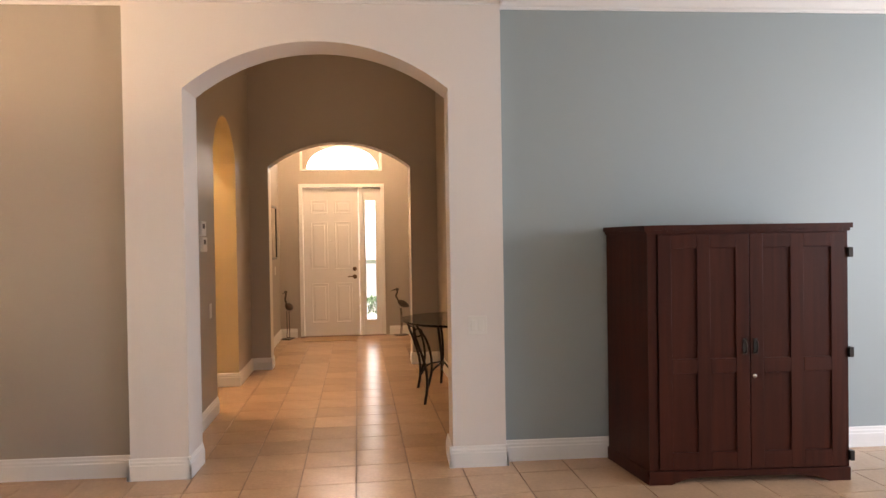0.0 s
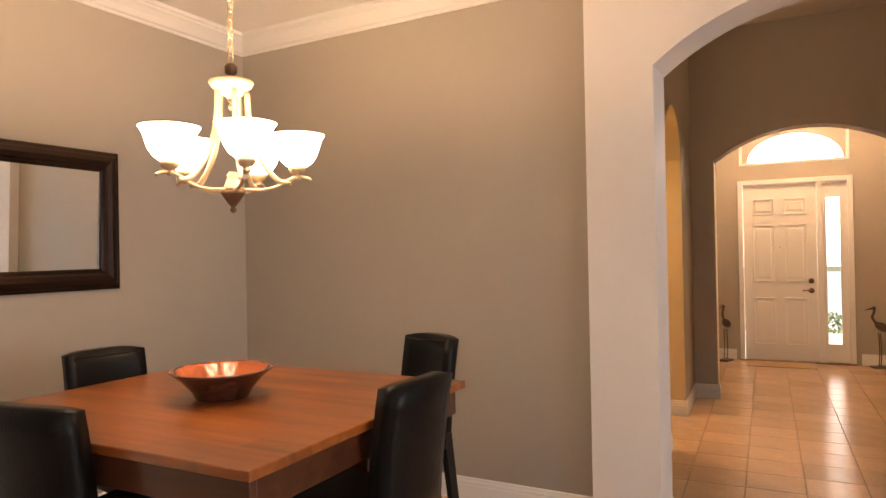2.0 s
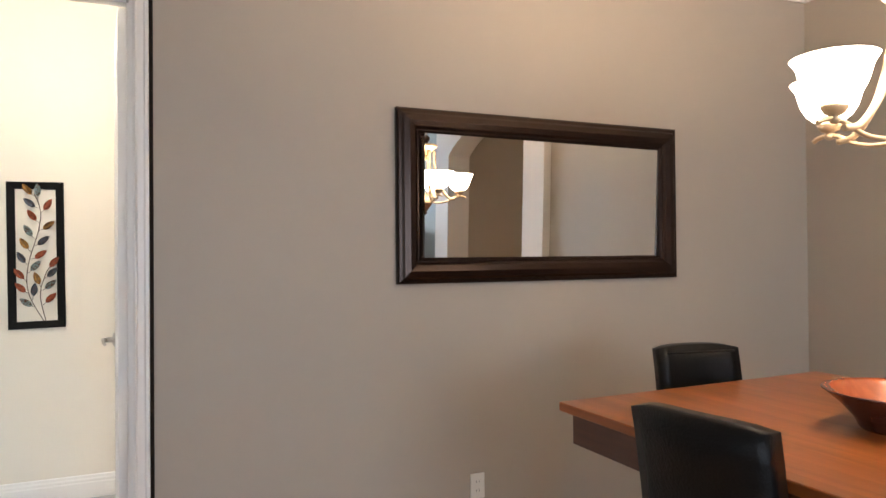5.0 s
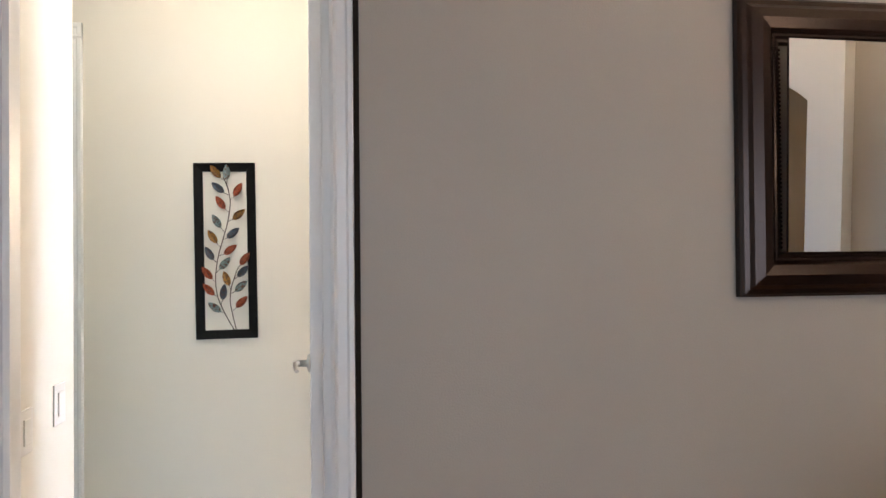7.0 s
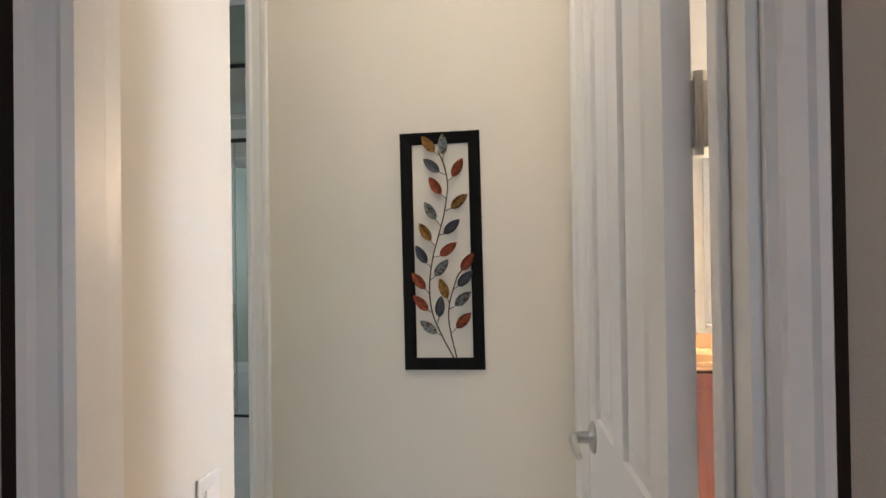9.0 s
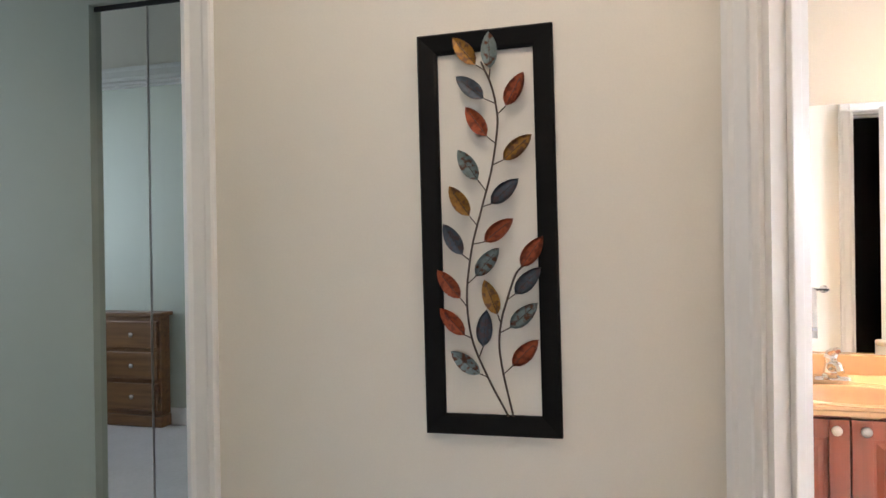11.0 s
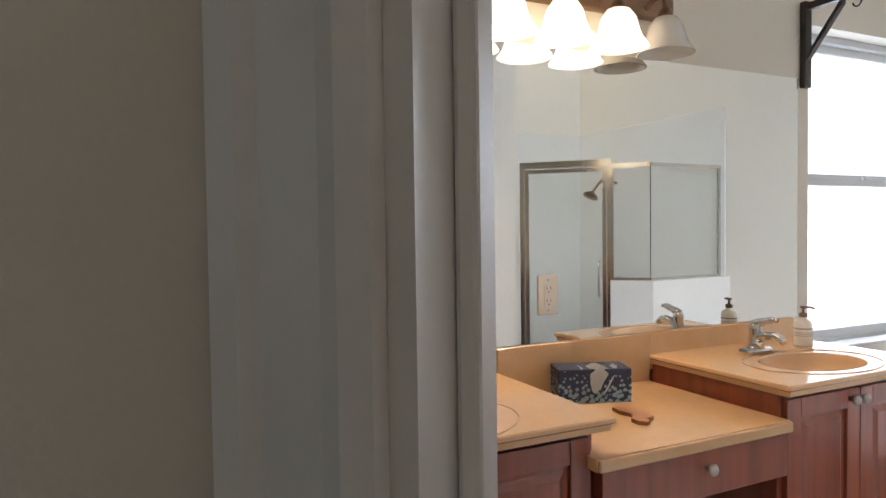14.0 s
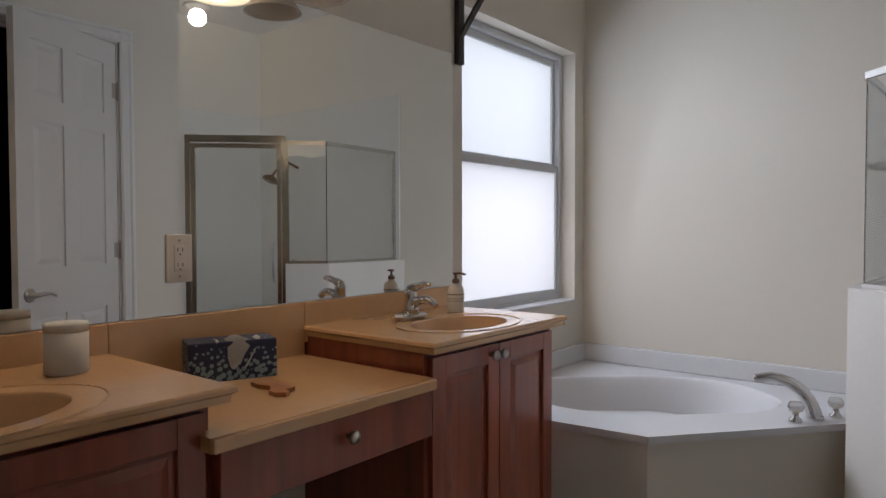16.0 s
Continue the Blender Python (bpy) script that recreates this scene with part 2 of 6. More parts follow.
def tube(bm, points, radius, steps=8):
    """A round rod along a list of points; radius may be one number or one a point."""
    pts = [Vector(p) for p in points]
    rs = radius if isinstance(radius, (list, tuple)) else [radius] * len(pts)
    rings = []
    for i, p in enumerate(pts):
        d = (pts[min(i + 1, len(pts) - 1)] - pts[max(i - 1, 0)]).normalized()
        q = d.to_track_quat("Z", "Y").to_matrix()
        ring = []
        for k in range(steps):
            a = 2 * math.pi * k / steps
            ring.append(bm.verts.new(p + q @ Vector((rs[i] * math.cos(a), rs[i] * math.sin(a), 0))))
        rings.append(ring)
    for a, b in zip(rings, rings[1:]):
        off = min(range(steps), key=lambda o: sum((a[k].co - b[(k + o) % steps].co).length for k in range(steps)))
        for k in range(steps):
            f = bm.faces.new((a[k], a[(k + 1) % steps], b[(k + 1 + off) % steps], b[(k + off) % steps]))
            f.smooth = True
    bm.faces.new(rings[0])
    bm.faces.new(rings[-1])
    return bm


def spline(points, n=8):
    """A smooth curve through points (Catmull-Rom)."""
    p = [Vector(q) for q in points]
    p = [2 * p[0] - p[1]] + p + [2 * p[-1] - p[-2]]
    out = []
    for i in range(1, len(p) - 2):
        for k in range(n):
            t = k / n
            out.append(0.5 * (2 * p[i] + (p[i + 1] - p[i - 1]) * t + (2 * p[i - 1] - 5 * p[i] + 4 * p[i + 1] - p[i + 2]) * t * t
                              + (3 * p[i] - p[i - 1] - 3 * p[i + 1] + p[i + 2]) * t ** 3))
    out.append(p[-2])
    return out


def arc_top(xl, xr, zs, rise, n=20):
    """Points of a segmental arch from its left spring to its right one."""
    h = (xr - xl) / 2
    rad = (h * h + rise * rise) / (2 * rise)
    cx, cz = (xl + xr) / 2, zs + rise - rad
    a0 = math.asin(h / rad)
    return [(cx + rad * math.sin(-a0 + 2 * a0 * i / n), cz + rad * math.cos(-a0 + 2 * a0 * i / n)) for i in range(n + 1)]


def arch_wall(x0, x1, y0, y1, top, xl, xr, zs, rise):
    o = [(x0, 0), (xl, 0)] + arc_top(xl, xr, zs, rise) + [(xr, 0), (x1, 0), (x1, top), (x0, top)]
    return prism(bmesh.new(), o, lambda p: Vector((p[0], y0, p[1])), lambda p: Vector((p[0], y1, p[1])))


BASE = [(0, 0), (0.016, 0), (0.016, 0.085), (0.012, 0.092), (0.012, 0.104), (0.008, 0.112), (0.006, 0.125), (0, 0.13)]
CROWN = [(0, 0), (0.012, 0), (0.016, 0.014), (0.032, 0.022), (0.05, 0.05), (0.075, 0.078), (0.084, 0.084), (0.086, 0.096), (0.1, 0.104), (0.1, 0.125), (0, 0.125)]
CASING = 0.075


def baseboards(name, lines, m=None):
    bm = bmesh.new()
    for p0, p1, out in lines:
        run(bm, BASE, p0, p1, out)
    return setting(name, bm, WHITE, "white painted moulded baseboard along the wall", "baseboard", m)

# ---- large structure: dining and living room ----
ROOM_TOP = 2.925
bm = boxes((-0.14, 0, -3.507, 0.16, 0, ROOM_TOP), (-0.14, 0, -8.5, -4.285, 0, ROOM_TOP), (-0.14, 0, -4.285, -3.507, 2.36, ROOM_TOP))
setting("wall_west", bm, PAINT, "taupe painted dining room wall with a doorway", "wall")
setting("wall_north", boxes((0, 2.452, 0, 0.16, 0, ROOM_TOP)), PAINT, "taupe painted wall beside the white arch", "wall")
setting("wall_north_blue", boxes((4.676, 9.5, 0, 0.16, 0, ROOM_TOP)), BLUE, "blue-grey painted wall behind the dark cabinet", "wall")
setting("arch_wall", arch_wall(2.452, 4.676, -0.078, 0.2, ROOM_TOP, 2.789, 4.352, 2.297, 0.278), COLUMN,
        "white painted wall with a wide segmental archway", "archway")
bm = boxes((9.5, 9.7, -8.5, -4.2, 0, ROOM_TOP), (9.5, 9.7, -1.0, 0.16, 0, ROOM_TOP), (9.5, 9.7, -4.2, -1.0, 0, 0.35), (9.5, 9.7, -4.2, -1.0, 2.65, ROOM_TOP))
setting("wall_east", bm, BLUE, "blue-grey painted wall with a wide window", "wall")
bm = boxes((-0.14, 3, -8.7, -8.5, 0, ROOM_TOP), (7, 9.7, -8.7, -8.5, 0, ROOM_TOP), (3, 7, -8.7, -8.5, 2.5, ROOM_TOP))
setting("wall_south", bm, PAINT, "taupe painted wall with a wide opening", "wall")
setting("ceiling", boxes((-0.14, 9.7, -8.7, 0.2, ROOM_TOP, ROOM_TOP + 0.15)), CEIL, "white textured ceiling", "ceiling")
bm = bmesh.new()
zc = ROOM_TOP - 0.125
for p0, p1, out in (((0, -8.5), (0, 0), (1, 0)), ((0, 0), (2.452, 0), (0, -1)), ((2.452, 0), (2.452, -0.178), (-1, 0)), ((2.352, -0.078), (4.776, -0.078), (0, -1)),
                    ((4.676, -0.178), (4.676, 0), (1, 0)), ((4.676, 0), (9.5, 0), (0, -1)), ((9.5, 0), (9.5, -8.5), (-1, 0)), ((9.5, -8.5), (0, -8.5), (0, 1))):
    run(bm, CROWN, p0, p1, out, zc)
setting("crown_moulding", bm, WHITE, "white stepped crown moulding under the ceiling", "moulding")
baseboards("baseboard", [((0, -3.446), (0, 0), (1, 0)), ((0, -8.5), (0, -4.321), (1, 0)), ((0, 0), (2.452, 0), (0, -1)), ((4.676, 0), (9.5, 0), (0, -1)),
                         ((2.452, 0), (2.452, -0.094), (-1, 0)), ((2.436, -0.078), (2.803, -0.078), (0, -1)), ((4.329, -0.078), (4.692, -0.078), (0, -1)),
                         ((2.787, -0.094), (2.787, 0.2), (1, 0)), ((4.345, -0.094), (4.345, 0.2), (-1, 0)), ((4.676, -0.094), (4.676, 0), (1, 0)),
                         ((9.5, 0), (9.5, -8.5), (-1, 0)), ((9.5, -8.5), (7, -8.5), (0, 1)), ((3, -8.5), (0, -8.5), (0, 1))])

# ---- corridor and foyer, a few degrees off the dining room's axes ----
CORR = Matrix.Translation((3.62, -0.08, 0)) @ Matrix.Rotation(radians(2.98), 4, "Z") @ Matrix.Translation((-3.57, 0.08, 0))
HALL_TOP = 3.45


def side_arch_wall(x0, x1, y0, y1, top, ya, yb, zs, rise):
    o = [(y0, 0), (ya, 0)] + arc_top(ya, yb, zs, rise) + [(yb, 0), (y1, 0), (y1, top), (y0, top)]
    return prism(bmesh.new(), o, lambda p: Vector((x0, p[0], p[1])), lambda p: Vector((x1, p[0], p[1])))


setting("corridor_wall_left", side_arch_wall(2.3, 2.585, 0.18, 3.4, HALL_TOP, 1.53, 2.54, 2.15, 0.37), PAINT,
        "taupe corridor wall with a tall arched side opening", "wall", CORR)
setting("corridor_wall_right", boxes((4.64, 4.80, 0.12, 3.4, 0, HALL_TOP)), PAINT, "taupe corridor wall behind the console table", "wall", CORR)
setting("corridor_wall_above", boxes((2.3, 4.80, 0.2, 0.36, 2.7, HALL_TOP)), PAINT, "taupe wall above the archway inside the corridor", "wall", CORR)
setting("side_nook_wall", boxes((1.2, 2.3, 2.555, 2.75, 0, HALL_TOP), (1.05, 1.2, 1.2, 2.75, 0, HALL_TOP), (1.2, 2.3, 1.2, 1.35, 0, HALL_TOP)), YELLOW,
        "straw-coloured wall seen through the arched side opening", "wall", CORR)
lining = [(1.5305, 0)] + arc_top(1.5305, 2.5395, 2.15, 0.3695) + [(2.5395, 0), (2.5295, 0)] + arc_top(1.5405, 2.5295, 2.15, 0.3595)[::-1] + [(1.5405, 0)]
setting("side_opening_return", prism(bmesh.new(), lining, lambda p: Vector((2.302, p[0], p[1])), lambda p: Vector((2.5845, p[0], p[1]))), YELLOW,
        "straw-coloured return of the arched side opening", "wall", CORR)
setting("foyer_arch_wall", arch_wall(2.5, 4.80, 3.33, 3.53, HALL_TOP, 2.787, 4.345, 2.215, 0.272), PAINT, "taupe wall with a segmental arch into the foyer", "archway", CORR)
setting("foyer_arch_reveal", boxes((2.788, 2.792, 3.325, 3.535, 0, 2.2), (4.340, 4.344, 3.325, 3.535, 0, 2.2)), CREAM, "cream painted reveal of the foyer arch", "wall", CORR)
setting("foyer_wall_left", boxes((2.4, 2.62, 3.53, 6.0, 0, HALL_TOP)), PAINT, "taupe foyer wall", "wall", CORR)
setting("foyer_wall_right", boxes((4.5, 4.72, 3.53, 6.0, 0, HALL_TOP)), PAINT, "taupe foyer wall", "wall", CORR)
FY = 5.76
bm = boxes((2.4, 2.93, FY, FY + 0.2, 0, HALL_TOP), (4.12, 4.75, FY, FY + 0.2, 0, HALL_TOP), (2.93, 4.12, FY, FY + 0.2, 2.23, 2.425), (2.93, 4.12, FY, FY + 0.2, 2.925, HALL_TOP))
setting("foyer_wall_front", bm, PAINT, "taupe wall round the front door", "wall", CORR)
setting("corridor_ceiling", boxes((1.0, 4.80, 0.2, 6.0, HALL_TOP, HALL_TOP + 0.15)), CEIL, "white ceiling of the corridor and foyer", "ceiling", CORR)
baseboards("corridor_baseboard", [((2.585, 0.2), (2.585, 1.53), (1, 0)), ((2.585, 2.54), (2.585, 3.33), (1, 0)), ((4.64, 3.33), (4.64, 0.2), (-1, 0)), ((2.601, 2.529), (2.3, 2.529), (0, -1)),
                                  ((2.585, 3.33), (2.803, 3.33), (0, -1)), ((4.329, 3.33), (4.64, 3.33), (0, -1)), ((2.787, 3.314), (2.787, 3.54), (1, 0)), ((4.345, 3.314), (4.345, 3.54), (-1, 0)),
                                  ((2.62, 3.53), (2.62, FY), (1, 0)), ((4.5, FY), (4.5, 3.53), (-1, 0)), ((2.62, FY), (2.86, FY), (0, -1)), ((4.2, FY), (4.5, FY), (0, -1))], CORR)

# ---- vestibule and bathroom shell ----
VX, BX, BN, BE = -1.605, -3.062, -0.105, -1.10
V_TOP, BATH_TOP, ALC, SH_Y = 3.0, 2.74, -0.165, -1.33
D0 = Vector((-1.605, -3.622, 0))
DU, DN = Vector((0.7071, 0.7071, 0)), Vector((-0.7071, 0.7071, 0))
DIAG = Matrix(((DU.x, DN.x, 0, D0.x), (DU.y, DN.y, 0, D0.y), (0, 0, 1, 0), (0, 0, 0, 1)))
setting("art_wall", boxes((VX - 0.12, VX, -4.767, -3.622, 0, V_TOP), (VX - 0.12, VX, -8.5, -7.02, 0, V_TOP), (VX - 0.12, VX, -7.02, -4.767, 2.36, V_TOP)), CREAM,
        "cream painted wall with a doorway beside the leaf panel", "wall")
DW0, DW1 = 0.073, 0.72
setting("bath_door_wall", boxes((0.0, DW0, 0, 0.12, 0, V_TOP), (DW1, 0.95, 0, 0.12, 0, V_TOP), (DW0, DW1, 0, 0.12, 2.36, V_TOP)), CREAM,
        "cream painted angled wall with the bathroom doorway", "wall", DIAG)
setting("vestibule_wall_south", boxes((-0.49, -0.15, -4.42, -4.29, 0, V_TOP)), CREAM, "cream painted wall with a switch", "wall")
setting("vestibule_wall_north", boxes((-1.0, -0.14, -2.95, -2.83, 0, V_TOP)), CREAM, "cream painted wall behind the open door", "wall")
setting("vestibule_wall_inner", boxes((-0.15, -0.142, -8.5, -4.295, 0, V_TOP), (-0.15, -0.142, -3.507, -2.9, 0, V_TOP), (-0.15, -0.142, -4.285, -3.507, 2.36, V_TOP)), CREAM,
        "cream painted inner face of the doorway wall", "wall")
bm = boxes((BX - 0.2, BX, -4.0, -1.19, 0, V_TOP), (BX - 0.2, BX, -0.205, 0.1, 0, V_TOP), (BX - 0.2, BX, -1.19, -0.205, 0, 0.783), (BX - 0.2, BX, -1.19, -0.205, 2.093, V_TOP))
setting("bath_wall_vanity", bm, CREAM, "cream painted bathroom wall with a frosted window", "wall")
setting("bath_wall_north", boxes((BX - 0.2, -0.145, BN, BN + 0.15, 0, V_TOP)), CREAM, "cream painted bathroom wall behind the tub", "wall")
setting("bath_wall_south", boxes((BX - 0.2, VX - 0.12, -4.0, -3.85, 0, V_TOP)), CREAM, "cream painted bathroom wall", "wall")
bm = boxes((BE, BE + 0.12, -1.66, SH_Y, 0, V_TOP), (BE, BE + 0.12, -3.0, -2.37, 0, V_TOP), (BE, BE + 0.12, -2.37, -1.66, 2.18, V_TOP))
setting("bath_wall_east", bm, CREAM, "cream painted bathroom wall with a closet doorway", "wall")
setting("shower_alcove_wall", boxes((BE + 0.12, -0.145, SH_Y - 0.06, SH_Y, 0, V_TOP), (ALC, -0.145, SH_Y, BN, 0, V_TOP)), CREAM, "cream painted walls of the shower alcove", "wall")
# The closet's shade is put into its near-black wall colour.
setting("closet_shell", boxes((BE + 0.12, -0.145, -2.82, -2.72, 0, V_TOP), (-0.17, -0.145, -2.72, SH_Y - 0.07, 0, V_TOP), (BE + 0.12, -0.17, SH_Y - 0.17, SH_Y - 0.061, 0, V_TOP)), DARKUMBER,
        "closet walls coloured near-black for its shade, behind the white door", "wall")
setting("hall_wall_east", boxes((-0.49, -0.36, -8.5, -4.421, 0, V_TOP)), SAGE, "pale sage hall wall with a mirrored closet", "wall")
setting("hall_wall_south", boxes((-4.3, -0.15, -8.65, -8.5, 0, V_TOP)), SAGE, "pale sage bedroom hall wall", "wall")
setting("hall_wall_west", boxes((-2.75, -2.6, -8.5, -5.95, 0, V_TOP), (-2.75, -2.6, -4.9, -4.0, 0, V_TOP), (-2.75, -2.6, -5.95, -4.9, 2.4, V_TOP)), SAGE, "pale sage hall wall round a mirrored closet", "wall")
setting("closet_back_wall", boxes((-3.3, -3.2, -6.2, -4.0, 0, V_TOP)), SAGE, "plain closet wall behind the mirror doors", "wall")
setting("bath_ceiling", slab([(BX - 0.2, 0.04), (BX - 0.2, -3.99), (-1.726, -3.99), (-1.726, -3.574), (BE, -2.949), (-0.146, -2.82), (-0.146, 0.04)], BATH_TOP, BATH_TOP + 0.1), CEIL,
        "white textured bathroom ceiling", "ceiling")
setting("vestibule_ceiling", boxes((-4.3, -0.142, -8.65, -2.6, V_TOP, V_TOP + 0.1), (-4.3, -0.142, -2.6, 0.1, V_TOP, V_TOP + 0.1)), CEIL, "white ceiling over vestibule and bathroom", "ceiling")
baseboards("vestibule_baseboard", [((VX, -4.697), (VX, -3.622), (1, 0)), ((-0.15, -4.29), (-0.506, -4.29), (0, 1)), ((-0.49, -8.5), (-0.49, -6.99), (-1, 0)), ((-0.49, -5.75), (-0.49, -4.29), (-1, 0)),
                                   ((-1.0, -2.95), (-0.15, -2.95), (0, -1)), ((-2.6, -8.5), (-2.6, -5.97), (1, 0)), ((-2.6, -4.88), (-2.6, -4.0), (1, 0)),
                                   ((BE, -1.58), (BE, SH_Y), (-1, 0)), ((BE, -2.93), (BE, -2.45), (-1, 0))])


def casing(name, m, width, height, depth, label, both=True, rebate=0.0, face=None):
    """A door's lining and moulded casing. Local x runs along the opening from 0, local y into the wall."""
    top = thing(name, label, "door frame")
    top["kind"] = "structure"
    top.matrix_world = m
    c = CASING
    prof = [(0, 0), (0, -0.014), (0.012, -0.019), (0.022, -0.014), (0.05, -0.012), (0.058, -0.017), (c - 0.004, -0.017), (c, -0.012), (c, 0)]
    for y, s in ((0, 1), (depth, -1)) if both else ((0, 1),):
        for x, d in ((0.006 - 0.25 * rebate, -1), (width - 0.006, 1)):
            bm = bmesh.new()
            k = face / c if face and d > 0 else 1.0
            pr = [(x + d * a * k, y + s * b) for a, b in prof]
            slab(pr, 0, height - 0.006 + c, bm)
            part("side_casing", bm, WHITE, top)
        bm = bmesh.new()
        pr = [(y + s * b, height - 0.006 + a) for a, b in prof]
        prism(bm, pr, lambda p: Vector((0.006 - 0.25 * rebate - c, p[0] - s * 0.0005, p[1])), lambda p: Vector((width - 0.006 + c, p[0] - s * 0.0005, p[1])))
        part("head_casing", bm, WHITE, top)
    for x0, x1 in ((0, 0.018), (width - 0.018, width)):
        if rebate and x0 == 0:
            part("jamb", boxes((-rebate + 0.001, -0.018, 0.001, 0.045, 0, height - 0.018), bevel=0.003), WHITE, top)
            part("jamb", boxes((-rebate + 0.001, -rebate + 0.008, 0.0455, depth - 0.001, 0, height - 0.018)), WHITE, top)
        else:
            part("jamb", boxes((x0, x1, 0.001, depth - 0.001, 0, height - 0.018)), WHITE, top)
    part("head_jamb", boxes((-rebate, width, 0.001, depth - 0.001, height - 0.018, height)), WHITE, top)
    for x0, x1 in ((0.018, 0.03), (width - 0.03, width - 0.018))[1 if rebate else 0:]:
        part("door_stop", boxes((x0, x1, depth * 0.40, depth * 0.66, 0, height - 0.03), bevel=0.003), WHITE, top)
    part("door_stop", boxes((0.03, width - 0.03, depth * 0.40, depth * 0.66, height - 0.03, height - 0.018)), WHITE, top)
    return top


WEST = Matrix(((0, -1, 0, 0.0), (1, 0, 0, -4.205), (0, 0, 1, 0), (0, 0, 0, 1)))
door_frame_1 = casing("door_frame", WEST, 0.694, 2.36, 0.15, "white painted door casing round the vestibule doorway", both=False, rebate=0.08, face=0.056)
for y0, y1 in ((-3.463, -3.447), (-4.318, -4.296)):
    part("edge_strip", boxes((y0 + 4.205, y1 + 4.205, -0.008, 0, 0.13, 2.45), bevel=0.002), DARKUMBER, door_frame_1, "dark umber strip along the casing")
casing("door_frame", DIAG @ Matrix.Translation((DW0, 0, 0)), DW1 - DW0, 2.36, 0.12, "white painted door casing of the bathroom doorway")
ARTW = Matrix(((0, -1, 0, VX), (1, 0, 0, -7.02), (0, 0, 1, 0), (0, 0, 0, 1)))
casing("door_frame", ARTW, 2.253, 2.36, 0.12, "white painted casing of the bedroom hall doorway")
EASTW = Matrix(((0, 1, 0, BE), (-1, 0, 0, -1.68), (0, 0, 1, 0), (0, 0, 0, 1)))
casing("door_frame", EASTW, 0.69, 2.18, 0.12, "white painted casing of the bathroom closet doorway")


def panel_door(width, height, thick, label, rows, cols=2, lever=None, hinges=()):
    """A moulded panel door: local x from the hinge edge, local y its thickness, recessed panels on both faces."""
    top = thing("door", label, "door")
    st = 0.11 * width / 0.8
    mid = st * 0.95
    pw = (width - 2 * st - mid * (cols - 1)) / cols
    xs = [(st + i * (pw + mid), st + i * (pw + mid) + pw) for i in range(cols)]
    body = bmesh.new()
    edges_x = [0] + [v for p in xs for v in p] + [width]
    for a, b in zip(edges_x[0::2], edges_x[1::2]):
        box(body, a, b, 0, thick, 0, height)
    zs = [0] + [v for r in rows for v in r] + [height]
    for xa, xb in xs:
        for a, b in zip(zs[0::2], zs[1::2]):
            box(body, xa, xb, 0, thick, a, b)
    part("frame", body, DOORWHITE, top)
    for xa, xb in xs:
        for za, zb in rows:
            bm = bmesh.new()
            box(bm, xa, xb, 0.010, thick - 0.010, za, zb)
            for y, s in ((0.010, -1), (thick - 0.010, 1)):
                i0, i1 = 0.018, 0.042
                lo = [bm.verts.new((x, y, z)) for x, z in ((xa + i0, za + i0), (xb - i0, za + i0), (xb - i0, zb - i0), (xa + i0, zb - i0))]
                hi = [bm.verts.new((x, y + s * 0.007, z)) for x, z in ((xa + i1, za + i1), (xb - i1, za + i1), (xb - i1, zb - i1), (xa + i1, zb - i1))]
                bm.faces.new(hi)
                for k in range(4):
                    bm.faces.new((lo[k], lo[(k + 1) % 4], hi[(k + 1) % 4], hi[k]))
            part("panel", bm, DOORWHITE, top)
    if lever:
        z, side = lever
        x = width - 0.06
        for s, y in ((-1, 0), (1, thick)):
            bm = bmesh.new()
            rot = Matrix.Translation((x, y, z)) @ Matrix.Rotation(radians(-90 * s), 4, "X")
            lathe(bm, [(0.0, 0.0), (0.033, 0.0), (0.033, 0.004), (0.027, 0.009), (0.013, 0.012), (0.011, 0.045), (0.0, 0.045)], 20, m=rot)
            rose = part("door_handle", bm, NICKEL, top, "brushed nickel lever handle")
            bm = bmesh.new()
            tube(bm, spline([(x, y + s * 0.04, z), (x - 0.02, y + s * 0.047, z + 0.003), (x - 0.06, y + s * 0.05, z + 0.006), (x - 0.09, y + s * 0.048, z - 0.002), (x - 0.108, y + s * 0.044, z - 0.009)], 5),
                 [0.010] * 5 + [0.009] * 5 + [0.008] * 5 + [0.007] * 6, 10)
            part("lever", bm, NICKEL, rose)
    for z in hinges:
        bm = boxes((-0.012, 0.03, -0.003, -0.0005, z - 0.04, z + 0.04), (-0.004, -0.0005, -0.018, 0.002, z - 0.04, z + 0.04))
        tube(bm, [(-0.006, -0.006, z - 0.05), (-0.006, -0.006, z + 0.05)], 0.006, 8)
        part("hinge", bm, NICKEL, top, "brushed nickel butt hinge")
    return top


SIX = [(0.2, 0.76), (0.98, 1.66), (1.77, 2.03)]
inner_door = panel_door(0.655, 2.335, 0.035, "white six-panel door standing open into the vestibule", [(0.2, 0.80), (1.02, 2.2)], 2, (0.975, 1), (0.25, 0.96, 1.525, 2.1))
inner_door.matrix_world = pose(-0.172, -3.542, 0.01, 0, 0, 184.5)
closet_door = panel_door(0.65, 2.145, 0.035, "white six-panel closet door standing ajar in the bathroom", SIX, 2, (0.86, 1), (0.3, 1.05, 1.9))
closet_door.matrix_world = pose(BE - 0.006, -1.705, 0.01, 0, 0, -117.0)

